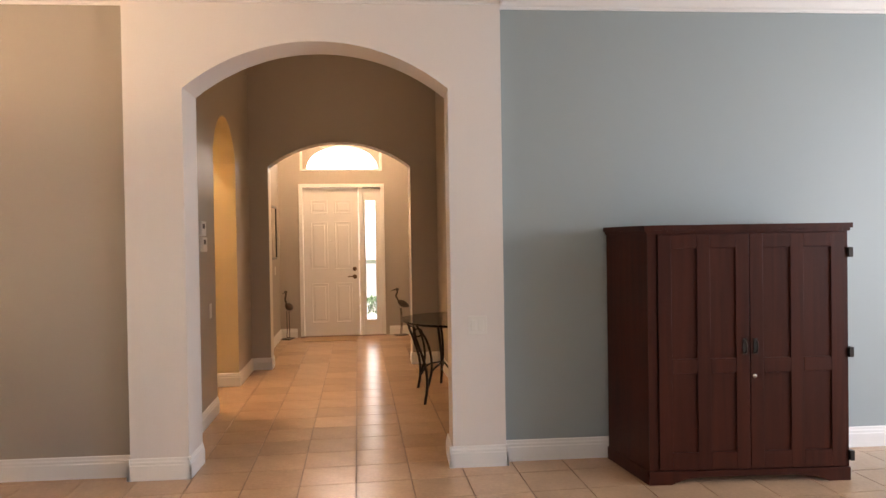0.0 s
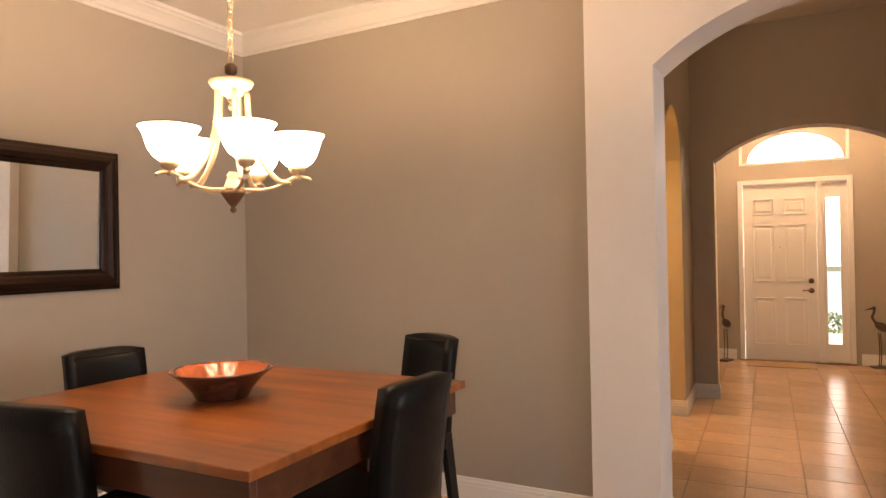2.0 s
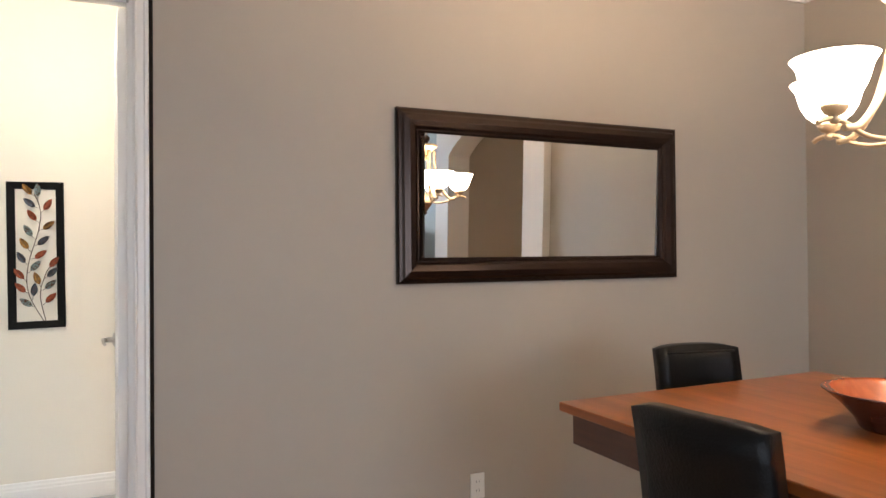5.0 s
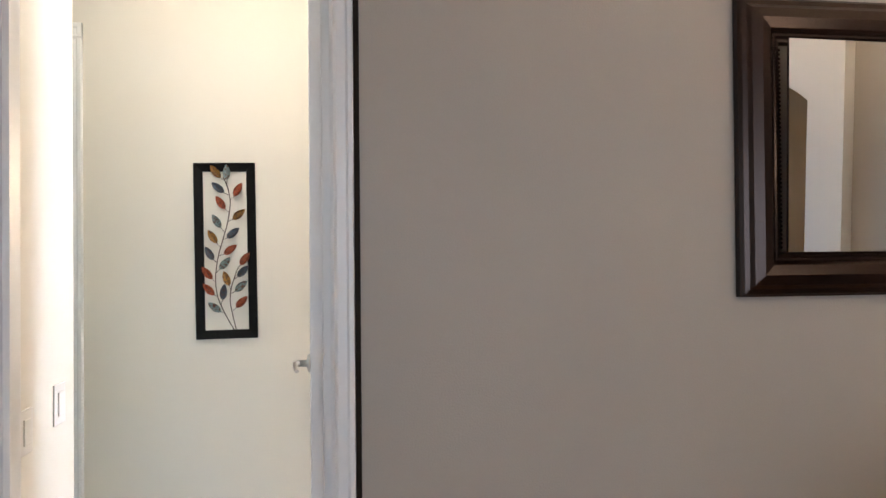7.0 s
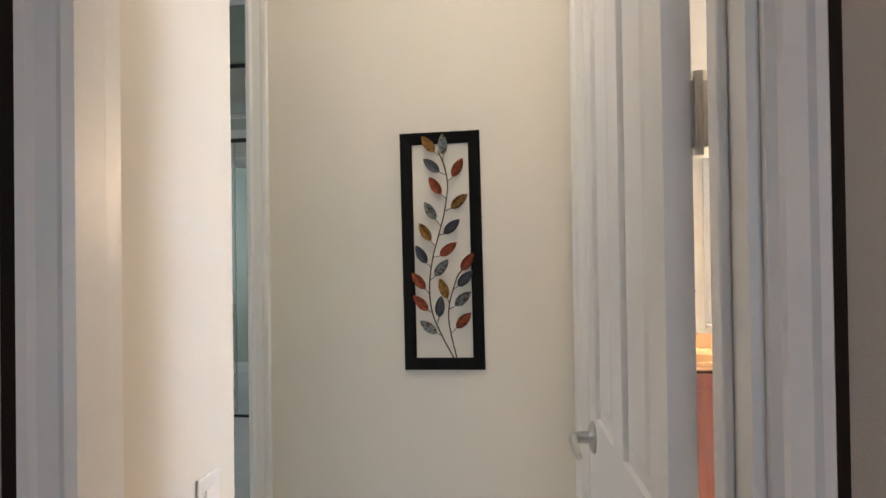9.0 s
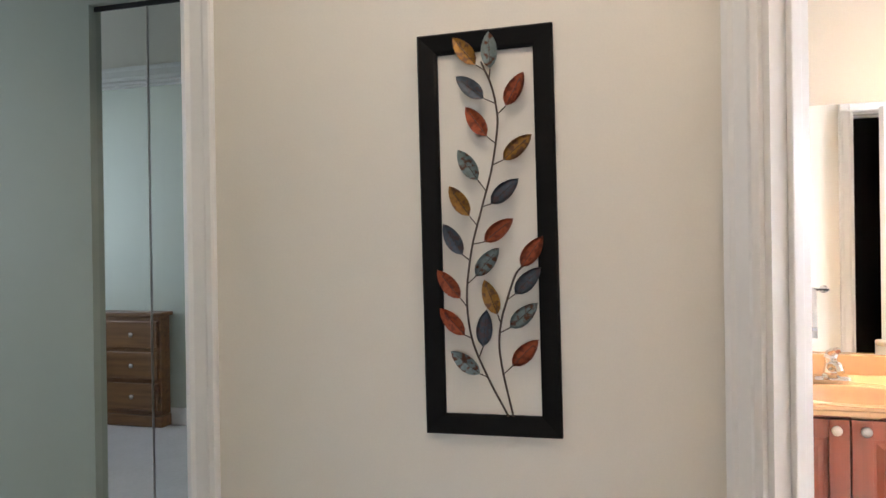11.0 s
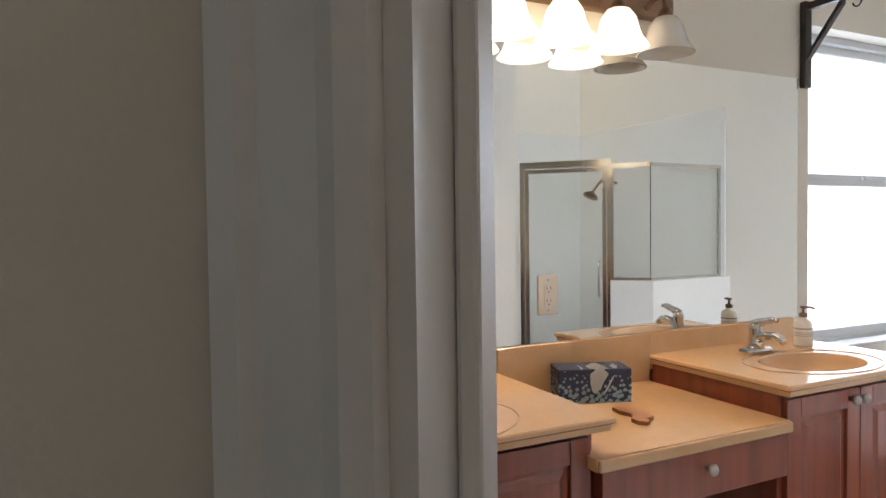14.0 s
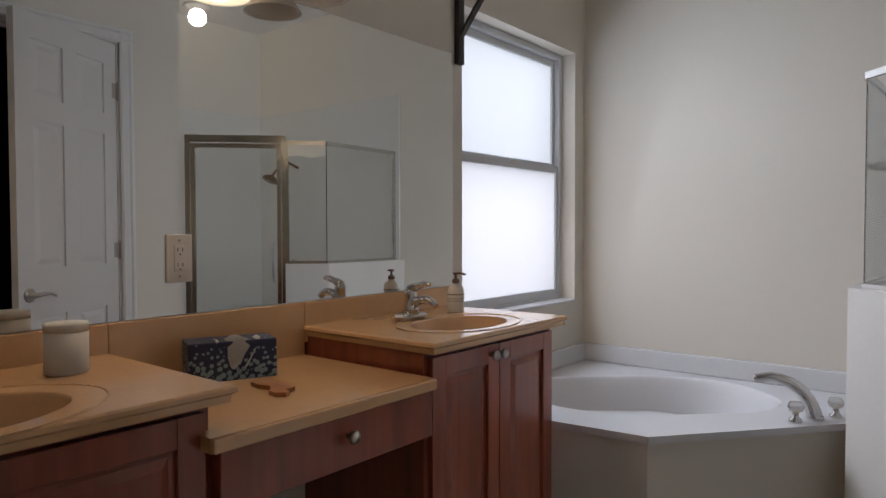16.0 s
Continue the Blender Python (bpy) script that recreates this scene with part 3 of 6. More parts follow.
# bathroom and vestibule floor, the ground outside
setting("floor_bath", boxes((-4.3, -0.001, -8.65, 0.05, -0.12, -0.002)), PALETILE, "pale polished tile floor", "floor")
setting("ground", boxes((-400, 400, -400, 400, -0.45, -0.30)), mat("lawn_ground", (0.07, 0.10, 0.04), 0.9, vary=0.4, scale=0.4, grain=20, bump=0.4), "lawn and earth outside the house", "ground")
setting("pavement", boxes((-3, 10, 6.15, 40, -0.30, -0.06)), mat("pale_concrete", (0.55, 0.53, 0.5), 0.85, vary=0.1, grain=90, bump=0.2), "pale concrete path outside the front door", "path")
setting("backdrop", boxes((-40, 50, 60, 60.2, -0.3, 26)), glow("bright_hazy_sky", (1.0, 0.98, 0.95), 2.5), "plain bright hazy sky beyond the front path", "sky")
# Glowing sheet just outside the bathroom, added to brighten its frosted panes.
setting("backdrop_bath", boxes((-4.7, -4.6, -6.0, 6.0, 2.0, 9.0)), glow("glowing_sky_sheet", (0.93, 0.97, 1.0), 60.0), "glowing sheet for the sky, added to whiten the frosted window", "sky")
setting("floor_slab", boxes((-0.001, 9.7, -8.7, 0.2, -0.12, -0.006), (0.9, 4.9, 0.2, 6.0, -0.12, -0.006)), GROUT, "brown grouted bed of the tile floor", "floor")


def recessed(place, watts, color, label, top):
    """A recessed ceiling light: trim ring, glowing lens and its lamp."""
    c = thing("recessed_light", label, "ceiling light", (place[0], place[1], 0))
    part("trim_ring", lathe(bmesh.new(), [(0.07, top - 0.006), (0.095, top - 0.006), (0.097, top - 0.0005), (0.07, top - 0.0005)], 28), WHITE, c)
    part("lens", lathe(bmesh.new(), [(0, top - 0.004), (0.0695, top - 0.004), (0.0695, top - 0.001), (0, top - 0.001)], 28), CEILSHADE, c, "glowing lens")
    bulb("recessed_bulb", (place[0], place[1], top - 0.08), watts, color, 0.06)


# Foyer and corridor: unseen ceiling lights, added to brighten both.
recessed((3.35, 4.6), 110, WARM, "unseen recessed light added to the foyer ceiling", HALL_TOP)
recessed((3.5, 1.9), 6, WARM, "unseen recessed light added to the corridor ceiling", HALL_TOP)
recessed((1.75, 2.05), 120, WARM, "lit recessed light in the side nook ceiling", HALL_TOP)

# ---- dining room things ----
def dining_table():
    t = thing("dining_table", "honey cherry counter-height square dining table with a dark apron", "table", (1.605, -1.688, 0), 1.8)
    w, d, z = 0.670, 0.586, 0.912
    top = boxes((-w, w, -d, d, z - 0.028, z), bevel=0.004)
    part("tabletop", top, TABLEWOOD, t, "polished honey cherry top with a dark edge")
    for x0, x1, y0, y1 in ((-w + 0.03, w - 0.03, -d + 0.03, -d + 0.055), (-w + 0.03, w - 0.03, d - 0.055, d - 0.03), (-w + 0.03, -w + 0.055, -d + 0.055, d - 0.055), (w - 0.055, w - 0.03, -d + 0.055, d - 0.055)):
        part("apron", boxes((x0, x1, y0, y1, z - 0.125, z - 0.0285), bevel=0.002), TABLEEDGE, t)
    for sx in (-1, 1):
        for sy in (-1, 1):
            x, y = sx * (w - 0.30), sy * (d - 0.26)
            part("leg", boxes((x - 0.042, x + 0.042, y - 0.042, y + 0.042, 0, z - 0.0285), bevel=0.005), TABLEEDGE, t)
    return t


dining_table()


def counter_chair(place, turn, label):
    """Local: the back stands at y = 0, the sitter looks along +y."""
    c = thing("dining_chair", label, "chair", place, turn, "chairs round the table")
    bm = bmesh.new()
    n, m = 8, 6
    hw = 0.160
    rows = []
    for k in range(m + 1):
        z = 0.60 + (1.028 - 0.60) * k / m
        lean = -0.055 * (k / m) ** 1.3
        row = []
        for i in range(n + 1):
            x = -hw + 2 * hw * i / n
            bow = 0.028 * (1 - (x / hw) ** 2)
            drop = -0.012 * (x / hw) ** 4 if k == m else 0
            row.append((x, lean - bow, z + drop))
        rows.append(row)
    front = [[bm.verts.new((x, y + 0.062, z)) for x, y, z in r] for r in rows]
    back = [[bm.verts.new((x, y, z)) for x, y, z in r] for r in rows]
    for g in (front, back):
        for k in range(m):
            for i in range(n):
                bm.faces.new((g[k][i], g[k][i + 1], g[k + 1][i + 1], g[k + 1][i]))
    for k in range(m):
        for i in (0, n):
            bm.faces.new((front[k][i], front[k + 1][i], back[k + 1][i], back[k][i]))
    for i in range(n):
        for k in (0, m):
            bm.faces.new((front[k][i], front[k][i + 1], back[k][i + 1], back[k][i]))
    es = [e for e in bm.edges if len(e.link_faces) == 2 and e.calc_face_angle(0) > 1.0]
    bmesh.ops.bevel(bm, geom=es, offset=0.012, segments=3, profile=0.6, affect="EDGES")
    for f in bm.faces:
        f.smooth = True
    part("backrest", bm, LEATHER, c)
    bm = bmesh.new()
    tube(bm, [(-hw + 0.02, 0.0 + 0.014, 1.006), (hw - 0.02, 0.014, 1.006)], 0.0035, 6)
    part("seam", bm, LEATHER, c, "stitched leather seam under the top edge")
    part("seat", boxes((-0.185, 0.185, 0.03, 0.45, 0.54, 0.635), bevel=0.022), LEATHER, c)
    for x in (-0.155, 0.155):
        bm = bmesh.new()
        prism(bm, [(-0.02, -0.02), (0.02, -0.02), (0.02, 0.02), (-0.02, 0.02)], lambda p: Vector((x + p[0], 0.03 + p[1], 0.61)), lambda p: Vector((x + p[0] * 0.8, -0.05 + p[1] * 0.8, 0)))
        part("leg", bm, BLACKWOOD, c)
        bm = bmesh.new()
        prism(bm, [(-0.02, -0.02), (0.02, -0.02), (0.02, 0.02), (-0.02, 0.02)], lambda p: Vector((x + p[0], 0.415 + p[1], 0.545)), lambda p: Vector((x + p[0] * 0.8, 0.42 + p[1] * 0.8, 0)))
        part("leg", bm, BLACKWOOD, c)
        part("stretcher", boxes((x - 0.01, x + 0.01, 0.0, 0.41, 0.2, 0.23)), BLACKWOOD, c)
    part("stretcher", boxes((-0.15, 0.15, 0.405, 0.425, 0.2, 0.235)), BLACKWOOD, c)
    return c


CH = "black leather counter chair with a curved back at the table"
counter_chair((1.61, -2.345, 0), 9.5, CH)
counter_chair((2.343, -1.62, 0), 87, CH)
counter_chair((1.871, -0.714, 0), 158.8, CH)
counter_chair((0.826, -1.609, 0), -98.3, CH)


def bowl():
    b = thing("wooden_bowl", "wide red turned wooden bowl with a dark foot on the table", "bowl", (1.60, -1.695, 0.912))
    part("bowl_body", lathe(bmesh.new(), caps=(0,), profile=[(0.0, 0.0), (0.088, 0.0), (0.094, 0.006), (0.104, 0.028), (0.138, 0.066), (0.172, 0.094), (0.178, 0.098), (0.176, 0.1005), (0.168, 0.0995)], steps=48), BOWLDARK, b)
    part("bowl_inside", lathe(bmesh.new(), caps=(-1,), profile=[(0.1775, 0.0985), (0.172, 0.1025), (0.160, 0.094), (0.12, 0.052), (0.08, 0.024), (0.0, 0.02)], steps=48), BOWLWOOD, b, "glossy red bowl inside")
    return b


bowl()


def chandelier():
    c = thing("chandelier", "antique gold five-arm chandelier with lit alabaster bell shades", "chandelier", (1.617, -1.645, 0.017))
    part("finial", lathe(bmesh.new(), [(0.0, 1.548), (0.009, 1.555), (0.012, 1.562), (0.006, 1.57), (0.018, 1.585), (0.040, 1.618), (0.043, 1.628), (0.0, 1.632)], 20), FINIAL, c, "dark bronze finial")
    part("hub", lathe(bmesh.new(), [(0.0, 1.629), (0.034, 1.630), (0.030, 1.645), (0.021, 1.668), (0.017, 1.675), (0.021, 1.683), (0.012, 1.698), (0.0, 1.70)], 20), PEWTER, c)
    part("top_plate", lathe(bmesh.new(), [(0.0, 1.958), (0.012, 1.96), (0.02, 1.972), (0.038, 1.978), (0.045, 1.987), (0.068, 2.005), (0.076, 2.02), (0.072, 2.027), (0.05, 2.034), (0.0, 2.038)], 24), PEWTER, c)
    part("loop_stem", lathe(bmesh.new(), [(0.0, 2.036), (0.013, 2.038), (0.013, 2.052), (0.02, 2.055), (0.022, 2.078), (0.015, 2.088), (0.006, 2.092), (0.0, 2.095)], 16), FINIAL, c)
    part("drop_pendant", lathe(bmesh.new(), [(0.0, 1.918), (0.008, 1.922), (0.012, 1.935), (0.006, 1.945), (0.016, 1.958), (0.0, 1.96)], 14), PEWTER, c)
    z, k = 2.09, 0
    while z < 2.855:
        bm = bmesh.new()
        a = radians(90 * (k % 2))
        pts = [(0.011 * math.cos(t) * math.cos(a), 0.011 * math.cos(t) * math.sin(a), z + 0.018 + 0.021 * math.sin(t)) for t in [2 * math.pi * i / 12 for i in range(13)]]
        tube(bm, pts, 0.0026, 6)
        part("chain_link", bm, PEWTER, c)
        z, k = z + 0.032, k + 1
    part("canopy", lathe(bmesh.new(), [(0.0, 2.85), (0.012, 2.853), (0.02, 2.87), (0.05, 2.885), (0.065, 2.898), (0.065, 2.9079), (0.0, 2.9079)], 24), PEWTER, c)
    for i in range(5):
        turn = Matrix.Rotation(radians(-32.7 + 72 * i), 4, "Z")
        T = lambda x, z, y=0.0: turn @ Vector((x, y, z))
        bm = bmesh.new()
        tube(bm, spline([T(0.03, 1.634), T(0.085, 1.632), T(0.14, 1.642), T(0.185, 1.668), T(0.218, 1.680), T(0.248, 1.677), T(0.265, 1.668)], 6), 0.0065, 8)
        part("lower_arm", bm, PEWTER, c)
        bm = bmesh.new()
        tube(bm, spline([T(0.052, 1.985), T(0.056, 1.90), T(0.07, 1.82), T(0.10, 1.735), T(0.15, 1.668), T(0.195, 1.658)], 6), 0.0095, 8)
        part("upper_arm", bm, PEWTER, c)
        bm = bmesh.new()
        m = turn @ Matrix.Translation((0.218, 0, -0.064))
        lathe(bm, [(0.0, 1.73), (0.009, 1.733), (0.014, 1.742), (0.008, 1.75), (0.022, 1.756), (0.031, 1.772), (0.028, 1.785), (0.0, 1.785)], 18, m=m)
        part("cup", bm, PEWTER, c)
        bm = bmesh.new()
        prof = [(0.018, 1.780), (0.034, 1.783), (0.054, 1.800), (0.068, 1.824), (0.076, 1.850), (0.082, 1.874), (0.093, 1.892), (0.096, 1.896), (0.092, 1.896), (0.079, 1.876), (0.072, 1.852), (0.064, 1.826), (0.05, 1.804), (0.03, 1.788)]
        lathe(bm, prof, 28, m=m)
        part("shade", bm, SHADE, c, "lit white alabaster glass bell shade")
        lamp = bulb("chandelier_bulb", (1.617 + (turn @ Vector((0.229, 0, 0))).x, -1.645 + (turn @ Vector((0.229, 0, 0))).y, 1.82), 12.5, WARM, 0.03)
    c.matrix_world = c.matrix_world @ Matrix.Diagonal((1.05, 1.05, 1, 1))
    return c


chandelier()


def wall_mirror():
    w = thing("wall_mirror", "wide wall mirror in a moulded dark bronze wood frame", "mirror", (0, 0, 0))
    y0, y1, z0, z1 = -2.496, -0.980, 1.243, 2.004
    prof = [(0.0, 0.002), (0.0, 0.022), (0.008, 0.03), (0.02, 0.033), (0.03, 0.040), (0.055, 0.046), (0.08, 0.040), (0.092, 0.030), (0.098, 0.030), (0.104, 0.024), (0.112, 0.022), (0.115, 0.010), (0.115, 0.002)]
    corners = [(y0, z0, 1, 1), (y1, z0, -1, 1), (y1, z1, -1, -1), (y0, z1, 1, -1)]
    for k in range(4):
        a, b = corners[k], corners[(k + 1) % 4]
        bm = bmesh.new()
        f = lambda c: (lambda p: Vector((p[1], c[0] + c[2] * p[0], c[1] + c[3] * p[0])))
        prism(bm, prof, f(a), f(b))
        part("frame_side", bm, BRONZE, w)
    g = part("mirror_glass", boxes((-0.004, 0.004, -0.644, 0.644, -0.267, 0.267)), MIRROR, w, "clear silvered mirror glass")
    g.matrix_local = pose(0.030, (y0 + y1) / 2, (z0 + z1) / 2, 0, 1.5, 1.9)
    beads = bmesh.new()
    for y in (y0 + 0.118, y1 - 0.118):
        z = z0 + 0.125
        while z < z1 - 0.125:
            bmesh.ops.create_icosphere(beads, subdivisions=1, radius=0.0045, matrix=Matrix.Translation((0.014, y, z)))
            z += 0.011
    tagged(part("bead_trim", beads, BRONZE, w, "small bronze bead trim inside the frame"), kind="stuff")
    return w


wall_mirror()


def outlet(name, m, label, kind="outlet", gangs=1):
    """A wall plate: local x across, local y out of the wall, centred."""
    o = thing(name, label, "outlet" if kind == "outlet" else "switch")
    o.matrix_world = m
    w = 0.035 + 0.023 * (gangs - 1)
    part("plate", boxes((-w, w, 0, 0.005, -0.057, 0.057), bevel=0.002), PLASTIC, o)
    for g in range(gangs):
        x = (g - (gangs - 1) / 2) * 0.046
        if kind == "outlet":
            for z in (-0.02, 0.02):
                s = part("socket", boxes((x - 0.016, x + 0.016, 0.005, 0.007, z - 0.014, z + 0.014), bevel=0.001), PLASTIC, o)
                part("slot", boxes((x - 0.008, x - 0.006, 0.007, 0.0073, z - 0.004, z + 0.006), (x + 0.006, x + 0.008, 0.007, 0.0073, z - 0.004, z + 0.006)), DARK, s)
        else:
            part("rocker", boxes((x - 0.016, x + 0.016, 0.005, 0.009, -0.033, 0.033), bevel=0.002), PLASTIC, o)
    return o


FACE_E = Matrix(((0, 1, 0, 0), (-1, 0, 0, 0), (0, 0, 1, 0), (0, 0, 0, 1)))
FACE_S = Matrix(((-1, 0, 0, 0), (0, -1, 0, 0), (0, 0, 1, 0), (0, 0, 0, 1)))
FACE_N = Matrix.Identity(4)
outlet("outlet", Matrix.Translation((0, -2.118, 0.329)) @ FACE_E, "white wall outlet below the mirror")
outlet("light_switch", Matrix.Translation((4.510, -0.078, 0.862)) @ FACE_S, "white double rocker switch on the arch wall", "switch", 2)
outlet("light_switch", Matrix.Translation((-0.39, -4.29, 0.95)) @ FACE_N, "white rocker switch on the vestibule wall", "switch", 1)
outlet("light_switch", Matrix.Translation((-0.20, -4.29, 0.92)) @ FACE_N, "white rocker switch near the doorway", "switch", 1)


def armoire():
    a = thing("armoire", "dark cherry wood armoire with closed panelled doors", "cabinet", (0, 0, 0))
    H = 1.444
    plan = [(5.335, -0.03), (5.41, -0.495), (6.545, -0.545), (6.57, -0.03)]
    grow = lambda q, d: [(x + (d if x > 6 else -d), y + (-d if y < -0.2 else 0)) for x, y in q]
    part("body", slab(plan, 0.05, H - 0.028), CHERRY, a)
    part("top", slab(grow(plan, 0.02), H - 0.028, H), CHERRY, a)
    part("moulding", slab(grow(plan, 0.01), H - 0.045, H - 0.0285), CHERRY, a)
    bm = bmesh.new()
    p, q = Vector((5.41, -0.495, 0)), Vector((6.545, -0.545, 0))
    d = (q - p).normalized()
    n = Vector((d.y, -d.x, 0))
    if n.y > 0:
        n = -n
    F = Matrix(((d.x, n.x, 0, p.x), (d.y, n.y, 0, p.y), (0, 0, 1, 0), (0, 0, 0, 1)))
    L = (q - p).length
    o = [(0, 0), (0.12, 0), (0.2, 0.03), (0.32, 0.042), (L - 0.32, 0.042), (L - 0.2, 0.03), (L - 0.12, 0), (L, 0), (L, 0.075), (0, 0.075)]
    prism(bm, o, lambda c: F @ Vector((c[0], 0.0, c[1])), lambda c: F @ Vector((c[0], 0.014, c[1])))
    part("plinth", bm, CHERRY, a)
    part("side_plinth", slab([(5.327, -0.03), (5.402, -0.497), (5.41, -0.495), (5.335, -0.03)], 0, 0.075), CHERRY, a)
    stile = part("corner_stile", boxes((0.0, 0.05, 0, 0.008, 0.078, H - 0.047)), CHERRY, a)
    stile.matrix_local = F
    half = L / 2
    for k, (x0, x1) in enumerate(((0.055, half - 0.002), (half + 0.002, L - 0.03))):
        dr = part("door", boxes((x0, x1, 0, 0.008, 0.085, H - 0.052)), CHERRY, a)
        dr.matrix_local = F
        w = x1 - x0
        s = 0.075
        xm = (x0 + x1) / 2
        for u, v in ((x0, x0 + s), (xm - s / 2, xm + s / 2), (x1 - s, x1)):
            part("stile", boxes((u, v, 0.008, 0.018, 0.085, H - 0.052), bevel=0.002), CHERRY, dr)
        cols = ((x0 + s, xm - s / 2), (xm + s / 2, x1 - s))
        for u, v in cols:
            for z0, z1 in ((0.085, 0.18), (0.62, 0.70), (H - 0.13, H - 0.052)):
                part("rail", boxes((u, v, 0.008, 0.018, z0, z1), bevel=0.002), CHERRY, dr)
        hx = half - 0.03 if k == 0 else half + 0.03
        bm = bmesh.new()
        tube(bm, spline([(hx, 0.018, 0.80), (hx, 0.04, 0.79), (hx, 0.045, 0.765), (hx, 0.04, 0.74), (hx, 0.018, 0.73)], 5), 0.004, 8)
        box(bm, hx - 0.012, hx + 0.012, 0.018, 0.022, 0.72, 0.81, bevel=0.001)
        part("handle", bm, IRON, dr, "small dark bail handle")
    bm = bmesh.new()
    lathe(bm, [(0, 0), (0.011, 0), (0.011, 0.006), (0, 0.008)], 16, m=F @ Matrix.Translation((half + 0.025, 0.018, 0.60)) @ Matrix.Rotation(radians(-90), 4, "X"))
    part("lock", bm, NICKEL, a, "small bright key lock")
    for z in (0.14, 0.72, 1.28):
        h = part("hinge", boxes((L - 0.005, L + 0.02, -0.012, 0.022, z - 0.028, z + 0.028), bevel=0.002), IRON, a, "black exposed hinge")
        h.matrix_local = F
    return a


armoire()


# ---- corridor and foyer things ----
def console_table():
    c = thing("console_table", "half-round glass console table on curved black iron legs", "console table")
    c.matrix_world = CORR @ Matrix.Translation((4.61, 1.78, 0)) @ Matrix.Diagonal((1, 1, 0.91, 1))
    o = [(0, -0.54)] + [(-0.49 * math.cos(radians(a)), 0.54 * math.sin(radians(a))) for a in range(-86, 87, 6)] + [(0, 0.54)]
    part("glass_top", slab(o, 0.742, 0.752), SMOKE, c, "smoked half-round glass top")
    rim = [(x * 0.93, y * 0.93, 0.733) for x, y in o]
    bm = bmesh.new()
    tube(bm, rim, 0.008, 8)
    tube(bm, [(-0.01, -0.50, 0.733), (-0.01, 0.50, 0.733)], 0.008, 8)
    part("top_ring", bm, IRON, c)
    for x, y in ((-0.324, -0.32), (-0.324, 0.32), (-0.085, -0.48), (-0.085, 0.48)):
        f = lambda k, z: (x * k, y * (0.6 + 0.4 * k), z)
        bm = bmesh.new()
        tube(bm, spline([f(1.27, 0.73), f(1.22, 0.62), f(1.06, 0.46), f(0.95, 0.31), f(0.93, 0.15), f(1.0, 0.0)], 6), 0.0125, 8)
        part("leg", bm, IRON, c)
        bm = bmesh.new()
        tube(bm, spline([f(1.10, 0.69), f(0.94, 0.60), f(0.82, 0.46), f(0.80, 0.31), f(0.90, 0.16)], 6), 0.011, 8)
        part("inner_strand", bm, IRON, c)
        bm = bmesh.new()
        q = Vector(f(1.16, 0.672))
        tube(bm, [q + Vector((0.036 * math.cos(t), 0, 0.036 * math.sin(t))) for t in [2 * math.pi * i / 16 for i in range(17)]], 0.008, 6)
        part("scroll", bm, IRON, c)
    for s in (-1, 1):
        bm = bmesh.new()
        tube(bm, spline([(-0.30, s * 0.31, 0.13), (-0.24, s * 0.16, 0.27), (-0.12, 0.0, 0.33)], 5), 0.009, 6)
        tube(bm, spline([(-0.08, s * 0.46, 0.15), (-0.09, s * 0.22, 0.28), (-0.12, 0.0, 0.33)], 5), 0.009, 6)
        part("stretcher", bm, IRON, c)
    return c


console_table()


